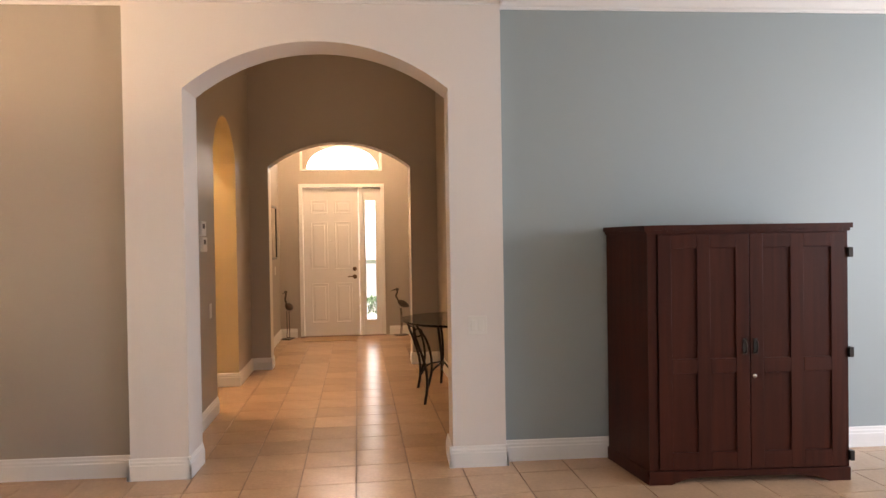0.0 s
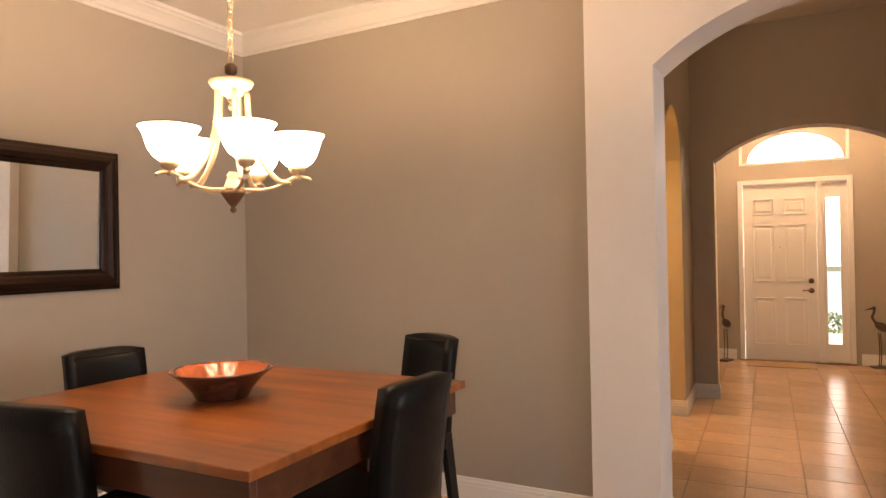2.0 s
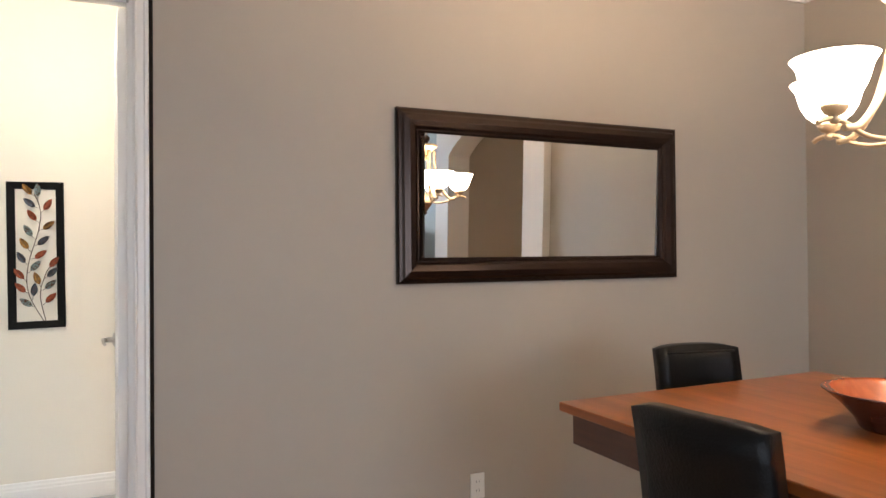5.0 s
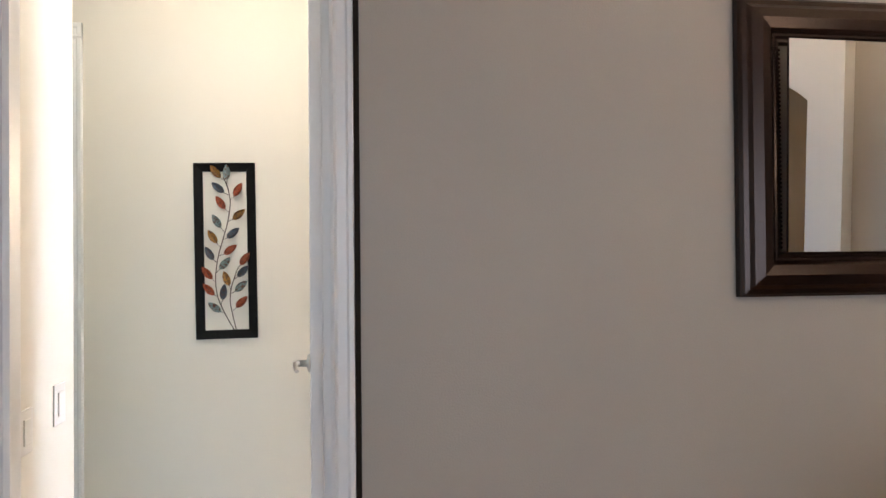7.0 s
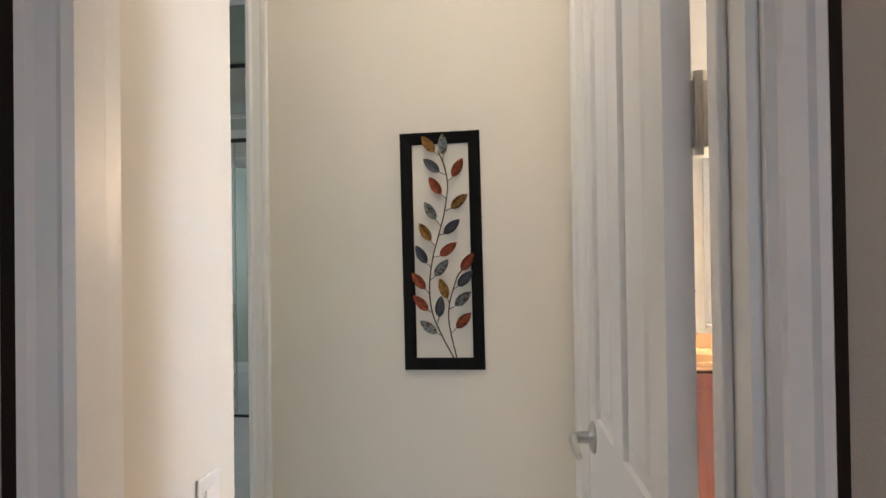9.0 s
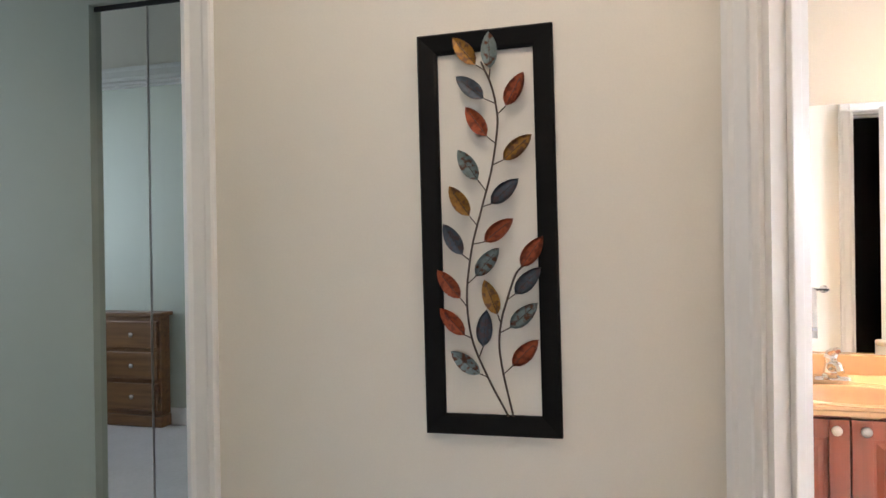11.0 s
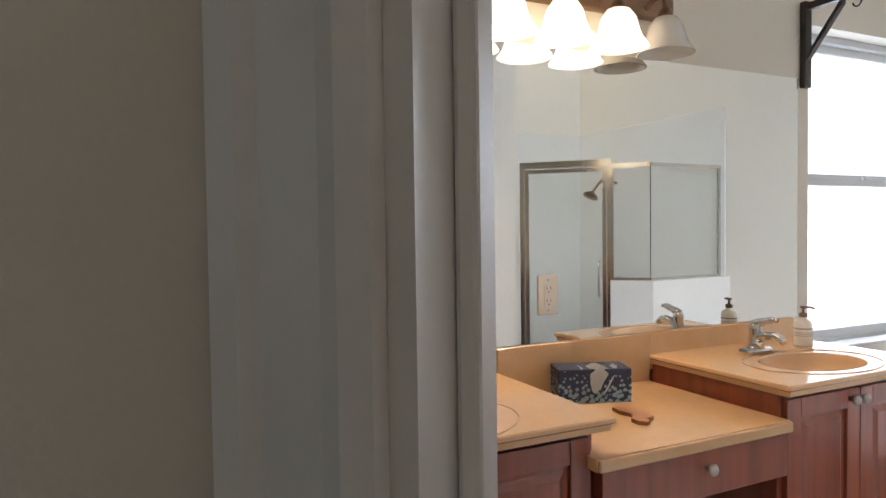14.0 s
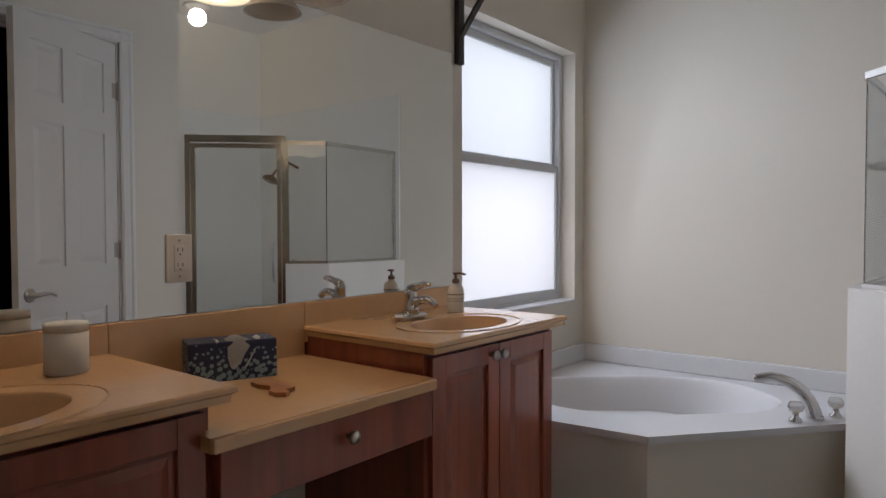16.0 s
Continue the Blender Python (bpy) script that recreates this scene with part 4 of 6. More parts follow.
def front_door():
    d = thing("door_front", "white six-panel front door with a glass sidelight", "door")
    d["kind"] = "structure"
    d.matrix_world = CORR
    y = FY
    F0, F1, SL, top = 2.905, 4.145, 3.80, 2.235
    fr = boxes((F0, F0 + 0.055, y - 0.025, y + 0.1, 0, top), (F1 - 0.055, F1, y - 0.025, y + 0.1, 0, top), (F0 + 0.055, F1 - 0.055, y - 0.025, y + 0.1, top - 0.055, top), (SL - 0.03, SL + 0.03, y - 0.02, y + 0.1, 0, top - 0.055), bevel=0.004)
    part("door_frame", fr, WHITE, d)
    x0, x1 = F0 + 0.06, SL - 0.034
    leaf = boxes((x0, x1, y + 0.03, y + 0.07, 0.012, top - 0.06))
    leaf = part("door_leaf", leaf, DOORWHITE, d)
    pw, st = (x1 - x0 - 3 * 0.105) / 2, 0.105
    for i in range(2):
        a = x0 + st + i * (pw + st)
        for z0, z1 in ((0.20, 0.78), (0.98, 1.68), (1.80, 2.0)):
            bm = bmesh.new()
            for u0, u1, w0, w1 in ((a, a + pw, z0, z0 + 0.014), (a, a + pw, z1 - 0.014, z1), (a, a + 0.014, z0, z1), (a + pw - 0.014, a + pw, z0, z1)):
                box(bm, u0, u1, y + 0.014, y + 0.031, w0, w1, bevel=0.004)
            box(bm, a + 0.04, a + pw - 0.04, y + 0.018, y + 0.031, z0 + 0.045, z1 - 0.045, bevel=0.006)
            part("panel", bm, DOORWHITE, leaf)
    for z, s in ((0.985, 0), (0.87, 1)):
        bm = bmesh.new()
        m = Matrix.Translation((x1 - 0.065, y + 0.03, z)) @ Matrix.Rotation(radians(90), 4, "X")
        lathe(bm, [(0, 0), (0.032, 0), (0.032, 0.008), (0.02, 0.014), (0.012, 0.03), (0, 0.032)], 18, m=m)
        if s:
            tube(bm, [(x1 - 0.065, y - 0.005, z), (x1 - 0.12, y - 0.012, z + 0.004), (x1 - 0.165, y - 0.008, z)], 0.008, 8)
        part("door_handle" if s else "deadbolt", bm, FINIAL, leaf, "antique bronze lever" if s else "antique bronze deadbolt")
    part("peephole", lathe(bmesh.new(), [(0, 0), (0.009, 0), (0.007, 0.004), (0, 0.004)], 12, m=Matrix.Translation(((x0 + x1) / 2, y + 0.03, 1.40)) @ Matrix.Rotation(radians(90), 4, "X")), CHROME, leaf)
    a, b = 3.868, 4.012
    side = boxes((SL + 0.03, a, y + 0.03, y + 0.07, 0.012, top - 0.06), (b, F1 - 0.055, y + 0.03, y + 0.07, 0.012, top - 0.06), (a, b, y + 0.03, y + 0.07, 0.012, 0.23), (a, b, y + 0.03, y + 0.07, 1.99, top - 0.06))
    s = part("sidelight", side, DOORWHITE, d)
    bm = bmesh.new()
    for u0, u1, w0, w1 in ((a - 0.012, b + 0.012, 0.218, 0.23), (a - 0.012, b + 0.012, 1.99, 2.002), (a - 0.012, a, 0.23, 1.99), (b, b + 0.012, 0.23, 1.99)):
        box(bm, u0, u1, y + 0.022, y + 0.031, w0, w1, bevel=0.002)
    part("glazing_bead", bm, DOORWHITE, s)
    g = part("pane", boxes((a, b, y + 0.046, y + 0.052, 0.23, 1.99)), CLEAR, s, "clear sidelight glass")
    g.visible_shadow = False
    part("threshold", boxes((F0, F1, y - 0.06, y + 0.12, -0.005, 0.012), bevel=0.003), FINIAL, d)
    return d


front_door()


def transom():
    t = thing("window_transom", "half-round transom window in a white frame over the front door", "window")
    t["kind"] = "structure"
    t.matrix_world = CORR
    x0, x1, z0, z1, y = 2.93, 4.12, 2.425, 2.925, FY
    part("window_frame", boxes((x0, x0 + 0.035, y - 0.012, y + 0.12, z0, z1), (x1 - 0.035, x1, y - 0.012, y + 0.12, z0, z1), (x0 + 0.035, x1 - 0.035, y - 0.012, y + 0.12, z0, z0 + 0.03), (x0 + 0.035, x1 - 0.035, y - 0.012, y + 0.12, z1 - 0.03, z1), bevel=0.003), WHITE, t)
    cx, rx, rz, n = (x0 + x1) / 2 + 0.02, 0.52, 0.34, 24
    hole = [(cx - rx * math.cos(math.pi * i / n), z0 + 0.03 + rz * math.sin(math.pi * i / n)) for i in range(n + 1)]
    o = [(x0 + 0.035, z0 + 0.03)] + hole + [(x1 - 0.035, z0 + 0.03), (x1 - 0.035, z1 - 0.03), (x0 + 0.035, z1 - 0.03)]
    part("arched_surround", prism(bmesh.new(), o, lambda p: Vector((p[0], y + 0.03, p[1])), lambda p: Vector((p[0], y + 0.08, p[1]))), PAINT, t)
    g = part("pane", prism(bmesh.new(), hole, lambda p: Vector((p[0], y + 0.05, p[1])), lambda p: Vector((p[0], y + 0.056, p[1]))), CLEAR, t, "clear half-round glass")
    g.visible_shadow = False
    return t


transom()


def bird(place, face, label):
    b = thing("bird_statue", label, "statue", (0, 0, 0), 0, "birds beside the front door")
    b.matrix_world = CORR @ Matrix.Translation(place) @ Matrix.Rotation(radians(face), 4, "Z")
    bm = bmesh.new()
    box(bm, -0.09, 0.09, -0.06, 0.06, 0, 0.02, bevel=0.005)
    for s in (-1, 1):
        tube(bm, spline([(0.0, s * 0.02, 0.02), (-0.01, s * 0.02, 0.2), (0.0, s * 0.018, 0.40)], 4), 0.006, 6)
    tube(bm, spline([(-0.13, 0, 0.42), (-0.06, 0, 0.45), (0.01, 0, 0.49), (0.06, 0, 0.535)], 6), [0.008 + 0.04 * math.sin(math.pi * min(1, (i + 0.5) / 17)) for i in range(19)], 12)
    tube(bm, spline([(0.045, 0, 0.53), (0.075, 0, 0.58), (0.055, 0, 0.63), (0.05, 0, 0.665)], 5), 0.014, 8)
    bmesh.ops.create_icosphere(bm, subdivisions=2, radius=0.024, matrix=Matrix.Translation((0.055, 0, 0.68)))
    tube(bm, [(0.07, 0, 0.68), (0.11, 0, 0.672), (0.155, 0, 0.658)], [0.010, 0.007, 0.002], 8)
    part("bird_statue", bm, mat("weathered_bronze", (0.10, 0.075, 0.05), 0.5, metal=0.4, vary=0.3, scale=14), b)
    return b


def bird_mesh(place, face, label):
    """One plain mesh: the statue has no parts."""
    b = bird(place, face, label)
    child = b.children[0]
    m = b.matrix_world.copy()
    tags = {k: b[k] for k in ("label", "category", "group")}
    child.parent = None
    bpy.data.objects.remove(b)
    child.name = "bird_statue"
    child.matrix_world = m
    tagged(child, tags["label"], tags["category"], tags["group"])


bird_mesh((2.74, 5.6, 0), 250, "dark bronze standing crane statue on the foyer floor")
bird_mesh((4.36, 5.62, 0), 200, "dark bronze standing crane statue on the foyer floor")


def hung_frame(place, label):
    p = thing("wall_picture", label, "picture")
    p.matrix_world = CORR @ Matrix.Translation(place)
    part("frame", boxes((0, 0.025, -0.28, -0.25, -0.36, 0.36), (0, 0.025, 0.25, 0.28, -0.36, 0.36), (0, 0.025, -0.25, 0.25, -0.36, -0.33), (0, 0.025, -0.25, 0.25, 0.33, 0.36), bevel=0.003), BLACKWOOD, p)
    part("print", boxes((0, 0.008, -0.25, 0.25, -0.33, 0.33)), mat("muted_print", (0.42, 0.36, 0.28), 0.6, vary=0.4, scale=9, grain=30), p, "muted abstract print")
    return p


hung_frame((2.62, 5.0, 1.52), "dark framed picture on the foyer wall")
for z, y in ((1.497, 1.07), (1.378, 1.10)):
    k = thing("keypad", "white wall keypad on the corridor wall", "keypad")
    k.matrix_world = CORR @ Matrix.Translation((2.585, y, z))
    part("case", boxes((0, 0.022, -0.07, 0.07, -0.055, 0.055), bevel=0.005), PLASTIC, k)
    part("display", boxes((0.022, 0.0232, -0.045, 0.02, 0.0, 0.035)), DARK, k)
outlet("light_switch", CORR @ Matrix.Translation((2.585, 1.33, 0.853)) @ FACE_E, "white rocker switch on the corridor wall", "switch", 1)
outlet("light_switch", CORR @ Matrix.Translation((2.62, 5.2, 1.0)) @ FACE_E, "white rocker switch on the foyer wall", "switch", 1)
mt = thing("door_mat", "flat tan woven mat at the front door", "mat")
mt.matrix_world = CORR
part("pile", boxes((2.98, 3.72, FY - 0.48, FY - 0.07, 0.0, 0.008), bevel=0.003), mat("tan_woven_mat", (0.34, 0.22, 0.12), 0.9, vary=0.25, grain=140, bump=0.4), mt)


# ---- vestibule things ----
def patina(name, color, second):
    """Painted metal: two colours in blotches, rusty where worn."""
    m = mat(name, color, 0.4, metal=0.45, vary=0.25, scale=40, grain=160)
    n, l = m.node_tree.nodes, m.node_tree.links
    b = n["Principled BSDF"]
    src = b.inputs["Base Color"].links[0].from_socket
    tc, nz, rp, mx = n.new("ShaderNodeTexCoord"), n.new("ShaderNodeTexNoise"), n.new("ShaderNodeValToRGB"), n.new("ShaderNodeMix")
    nz.inputs["Scale"].default_value, nz.inputs["Detail"].default_value = 85, 5
    rp.color_ramp.elements[0].position, rp.color_ramp.elements[1].position = 0.5, 0.6
    mx.data_type = "RGBA"
    mx.inputs[7].default_value = (*second, 1)
    l.new(tc.outputs["Object"], nz.inputs["Vector"])
    l.new(nz.outputs["Fac"], rp.inputs["Fac"])
    l.new(rp.outputs["Color"], mx.inputs["Factor"])
    l.new(src, mx.inputs[6])
    l.new(mx.outputs[2], b.inputs["Base Color"])
    return m


def leaf_panel():
    a = thing("leaf_wall_art", "black framed metal leaf branch panel hung on the cream wall", "wall art")
    yc, z0, z1 = -4.052, 0.979, 1.796
    hw, b = 0.1385, 0.040
    a.matrix_world = Matrix.Translation((VX + 0.001, yc, 0)) @ Matrix(((0, 0, 1, 0), (1, 0, 0, 0), (0, 1, 0, 0), (0, 0, 0, 1))) @ Matrix.Rotation(radians(0.7), 4, "Z")
    # local x along the wall, local y up, local z off the wall
    prof = [(0, 0.002), (0, 0.016), (0.004, 0.02), (b - 0.006, 0.013), (b, 0.010), (b, 0.002)]
    zz0, zz1 = z0, z1
    cs = [(-hw, zz0, 1, 1), (hw, zz0, -1, 1), (hw, zz1, -1, -1), (-hw, zz1, 1, -1)]
    for k in range(4):
        c0, c1 = cs[k], cs[(k + 1) % 4]
        f = lambda c: (lambda p: Vector((c[0] + c[2] * p[0], c[1] + c[3] * p[0], p[1])))
        part("frame_side", prism(bmesh.new(), prof, f(c0), f(c1)), mat("black_frame_paint", (0.006, 0.0055, 0.005), 0.6, vary=0.2, spec=0.12) if k == 0 else bpy.data.materials["black_frame_paint"], a)
    # places inside the panel: u from -1 to 1 across, v from 0 to 1 upwards
    U = lambda u, v, h=0.02: Vector((u * hw, zz0 + v * (zz1 - zz0), h))
    stem_mat = mat("brown_wire_stem", (0.09, 0.065, 0.05), 0.4, metal=0.6, vary=0.2)
    s1 = spline([U(0.24, 0.05), U(-0.05, 0.145), U(-0.27, 0.24), U(-0.33, 0.345), U(-0.24, 0.46), U(-0.09, 0.552), U(0.08, 0.652), U(0.18, 0.75), U(0.18, 0.80), U(0.11, 0.86), U(-0.03, 0.92)], 8)
    s2 = spline([U(0.31, 0.05), U(0.18, 0.153), U(0.13, 0.222), U(0.17, 0.284), U(0.26, 0.335), U(0.39, 0.395), U(0.5, 0.417)], 8)
    part("stem", tube(bmesh.new(), s1, 0.0022, 6), stem_mat, a)
    part("stem", tube(bmesh.new(), s2, 0.0022, 6), stem_mat, a)
    rust = patina("rust_red_leaf", (0.42, 0.10, 0.04), (0.24, 0.06, 0.03))
    gold = patina("old_gold_leaf", (0.40, 0.20, 0.04), (0.20, 0.10, 0.045))
    slate = patina("slate_blue_leaf", (0.10, 0.12, 0.145), (0.13, 0.095, 0.10))
    verd = patina("verdigris_leaf", (0.24, 0.30, 0.29), (0.16, 0.07, 0.04))
    main = [(-0.27, 0.948, 128, gold), (0.10, 0.945, 91, verd), (-0.2, 0.858, 139, slate), (0.45, 0.845, 60, rust), (-0.12, 0.773, 124, rust), (0.47, 0.704, 39, gold),
            (-0.26, 0.668, 122, verd), (0.27, 0.599, 40, slate), (-0.4, 0.58, 123, gold), (0.17, 0.505, 37, rust), (-0.51, 0.486, 121, slate), (-0.01, 0.428, 49, verd),
            (-0.59, 0.375, 129, rust), (-0.55, 0.282, 133, rust), (-0.07, 0.266, 83, slate), (-0.37, 0.181, 143, verd)]
    side = [(0.64, 0.451, 53, rust), (0.57, 0.381, 45, slate), (0.03, 0.342, 110, gold), (0.5, 0.297, 41, verd), (0.51, 0.207, 45, rust)]
    for u, v, ang, m, stem in [(*q, s1) for q in main] + [(*q, s2) for q in side]:
        bm = bmesh.new()
        L, W, n = 0.0372, 0.0165, 8
        rows = []
        for i in range(n + 1):
            t = -1 + 2 * i / n
            w = W * (1 - t * t) ** 0.75 * (1 - 0.18 * t)
            rows.append([bm.verts.new((t * L, w * k, 0.003 + 0.004 * abs(k) - 0.003 * t * t)) for k in (-1, -0.5, 0, 0.5, 1)])
        for r0, r1 in zip(rows, rows[1:]):
            for k in range(4):
                bm.faces.new((r0[k], r0[k + 1], r1[k + 1], r1[k])).smooth = True
        g = bmesh.ops.solidify(bm, geom=bm.faces[:], thickness=0.0012)
        place = Matrix.Translation(U(u, v, 0.021)) @ Matrix.Rotation(radians(ang), 4, "Z")
        bm.transform(place)
        lf = part("leaf", bm, m, a)
        rib = tube(bmesh.new(), [place @ Vector((t * L, 0, 0.0042 - 0.003 * t * t)) for t in (-0.9, -0.4, 0.1, 0.6)], 0.0006, 4)
        part("midrib", rib, stem_mat, lf)
        base = place @ Vector((-L, 0, 0.002))
        part("leaf_stalk", tube(bmesh.new(), [base, min(stem, key=lambda p: (p - (base - (place @ Vector((L, 0, 0)) - base).normalized() * 0.012 - Vector((0, 0.004, 0)))).length)], 0.0013, 5), stem_mat, a)
    return a


leaf_panel()
cl = thing("ceiling_light", "lit glass flush ceiling light in the vestibule", "ceiling light", (-0.5, -4.0, 0))
part("base", lathe(bmesh.new(), [(0.0, V_TOP - 0.03), (0.15, V_TOP - 0.03), (0.16, V_TOP - 0.02), (0.16, V_TOP - 0.0005), (0, V_TOP - 0.0005)], 28), NICKEL, cl)
part("shade", lathe(bmesh.new(), [(0.0, V_TOP - 0.12), (0.06, V_TOP - 0.115), (0.12, V_TOP - 0.08), (0.14, V_TOP - 0.0305), (0, V_TOP - 0.0302)], 28), CEILSHADE, cl, "lit frosted glass bowl")
bulb("vestibule_bulb", (-0.5, -4.0, V_TOP - 0.3), 25, SOFT, 0.18)


def mirror_doors(x, y, s, casing_width, label):
    """Four mirrored bifold leaves facing s along x, with dark tracks and, if asked, a white casing."""
    m = thing("closet_mirror_doors", label, "closet doors")
    w, y0 = 0.2625, y
    lo, hi = min(x, x + s * 0.02), max(x, x + s * 0.02)
    for k in range(4):
        leaf = part("mirror_leaf", boxes((lo, hi, y + 0.003, y + w - 0.003, 0.02, 2.38)), MIRROR, m, "tall mirror leaf")
        part("edge_strip", boxes((lo - 0.003, hi + 0.003, y + w - 0.006, y + w, 0.02, 2.38)), NICKEL, leaf)
        if k in (1, 2):
            a, b = sorted((x + s * 0.021, x + s * 0.045))
            part("knob", boxes((a, b, y + w - 0.04, y + w - 0.015, 0.90, 0.98), bevel=0.004), PLASTIC, leaf)
        y += w
    part("track", boxes((lo - 0.005, hi + 0.005, y0, y, 2.38, 2.415)), DARK, m, "dark top track")
    part("track", boxes((lo - 0.005, hi + 0.005, y0, y, 0.0, 0.02)), DARK, m, "dark floor track")
    if casing_width:
        c = casing_width
        for a, b in ((y0 - c, y0 - 0.001), (y + 0.001, y + c)):
            part("side_casing", boxes((lo - 0.008, hi, a, b, 0, 2.4155), bevel=0.004), WHITE, m)
        part("head_casing", boxes((lo - 0.008, hi, y0 - c, y + c, 2.416, 2.416 + c), bevel=0.004), WHITE, m)
    return m


mirror_doors(-2.655, -5.95, 1, 0.0, "mirrored bifold closet doors with slim metal edges")
mirror_doors(-0.492, -6.90, -1, 0.075, "mirrored closet doors in a white casing")


def dresser():
    d = thing("dresser", "carved brown wooden bedroom dresser with drawers", "dresser", (-0.61, -7.72, 0))
    part("body", boxes((-0.0, 0.11, -0.5, 0.5, 0.09, 0.86), bevel=0.006), wood("brown_dresser_wood", (0.26, 0.13, 0.05), (0.13, 0.06, 0.025), 0.4, axis=1), d)
    w = bpy.data.materials["brown_dresser_wood"]
    part("top", boxes((-0.03, 0.115, -0.53, 0.53, 0.8605, 0.89), bevel=0.006), w, d)
    part("plinth", boxes((-0.01, 0.11, -0.51, 0.51, 0, 0.0895), bevel=0.01), w, d)
    for z in (0.13, 0.37, 0.61):
        for y in (-0.48, 0.02):
            dr = part("drawer", boxes((-0.02, -0.0005, y, y + 0.46, z, z + 0.21), bevel=0.006), w, d)
            part("knob", lathe(bmesh.new(), [(0, 0), (0.014, 0), (0.018, 0.012), (0, 0.02)], 12, m=Matrix.Translation((-0.02, y + 0.23, z + 0.105)) @ Matrix.Rotation(radians(-90), 4, "Y")), NICKEL, dr)
    return d


dresser()


# ---- bathroom things ----
def ring_plate(bm, outer, inner, z):
    """A flat plate between an outer outline and an inner closed curve round the same centre; returns the inner verts."""
    cx = sum(p[0] for p in inner) / len(inner)
    cy = sum(p[1] for p in inner) / len(inner)

    def cast(a):
        d = (math.cos(a), math.sin(a))
        best = None
        for k in range(len(outer)):
            (x0, y0), (x1, y1) = outer[k], outer[(k + 1) % len(outer)]
            ex, ey = x1 - x0, y1 - y0
            den = d[0] * ey - d[1] * ex
            if abs(den) < 1e-9:
                continue
            s = ((x0 - cx) * ey - (y0 - cy) * ex) / den
            t = ((x0 - cx) * d[1] - (y0 - cy) * d[0]) / den
            if s > 0 and -1e-6 <= t <= 1 + 1e-6 and (best is None or s < best):
                best = s
        return (cx + best * d[0], cy + best * d[1])

    pts = [(math.atan2(p[1] - cy, p[0] - cx), p) for p in inner]
    angs = sorted([a for a, _ in pts] + [math.atan2(p[1] - cy, p[0] - cx) for p in outer])
    pts.sort()

    def inner_at(a):
        n = len(pts)
        for k in range(n):
            a0, p0 = pts[k]
            a1, p1 = pts[(k + 1) % n]
            if k == n - 1:
                a1 += 2 * math.pi
            aa = a if a >= a0 or k < n - 1 else a + 2 * math.pi
            if a0 - 1e-9 <= aa <= a1 + 1e-9:
                f = (aa - a0) / max(a1 - a0, 1e-9)
                return (p0[0] + f * (p1[0] - p0[0]), p0[1] + f * (p1[1] - p0[1]))
        return pts[0][1]

    keep = []
    for a in angs:
        if not keep or a - keep[-1] > 1e-5:
            keep.append(a)
    vi = [bm.verts.new((*inner_at(a), z)) for a in keep]
    vo = [bm.verts.new((*cast(a), z)) for a in keep]
    n = len(keep)
    for k in range(n):
        bm.faces.new((vi[k], vi[(k + 1) % n], vo[(k + 1) % n], vo[k]))
    return vi, vo


def sink_top(name, label, x0, x1, y0, y1, z, cx, cy, rx, ry):
    """A moulded counter with an oval basin, an ogee front edge and a faint ring round the bowl."""
    t = thing(name, label, "countertop")
    bm = bmesh.new()
    el = lambda k, n=40: [(cx + rx * k * math.cos(2 * math.pi * i / n), cy + ry * k * math.sin(2 * math.pi * i / n)) for i in range(n)]
    vi, vo = ring_plate(bm, [(x0, y0), (x1, y0), (x1, y1), (x0, y1)], el(1.0), z)
    n = len(vi)
    prev = vi
    for k, dz in ((0.985, -0.006), (0.95, -0.022), (0.88, -0.06), (0.72, -0.105), (0.45, -0.13), (0.12, -0.138)):
        ring = [bm.verts.new((cx + (v.co.x - cx) * k, cy + (v.co.y - cy) * k, z + dz)) for v in vi]
        for i in range(n):
            bm.faces.new((prev[i], prev[(i + 1) % n], ring[(i + 1) % n], ring[i])).smooth = True
        prev = ring
    bm.faces.new(prev)
    low = vo
    for out, dz in ((0.004, -0.004), (0.005, -0.012), (-0.004, -0.018), (-0.004, -0.032)):
        ring = []
        for v in vo:
            dx = out if v.co.x > x1 - 1e-4 else 0
            dy = out if v.co.y > y1 - 1e-4 else (-out if v.co.y < y0 + 1e-4 else 0)
            ring.append(bm.verts.new((v.co.x + dx, v.co.y + dy, z + dz)))
        for i in range(n):
            bm.faces.new((low[i], low[(i + 1) % n], ring[(i + 1) % n], ring[i]))
        low = ring
    part("countertop", bm, MARBLE, t)
    bm = bmesh.new()
    loop = [(x, y, z + 0.0005) for x, y in el(1.28, 60)]
    tube(bm, loop + loop[:1], 0.0022, 6)
    part("bowl_ring", bm, MARBLE, t, "moulded ring round the basin")
    part("drain", lathe(bmesh.new(), [(0, z - 0.1375), (0.02, z - 0.1375), (0.022, z - 0.1345), (0.012, z - 0.133), (0, z - 0.133)], 18, centre=(cx, cy, 0)), CHROME, t)
    return t


CF = -2.512
TAN = "tan cultured marble vanity top with an oval basin"
sink_top("sink_counter", TAN, BX + 0.022, CF, -3.62, -2.643, 0.863, -2.69, -3.09, 0.15, 0.215)
sink_top("sink_counter", TAN, BX + 0.022, CF, -2.036, -1.313, 0.863, -2.70, -1.675, 0.135, 0.19)
lc = thing("low_counter", "tan cultured marble make-up counter between the basins", "countertop")
part("slab", boxes((BX + 0.022, CF + 0.010, -2.700, -2.0455, 0.744, 0.774)), MARBLE, lc)
part("front_edge", boxes((CF + 0.010, CF + 0.022, -2.700, -2.0455, 0.744, 0.7738), bevel=0.005), MARBLE, lc)
bs = thing("backsplash", "tan marble backsplash strip under the bathroom mirror", "backsplash")
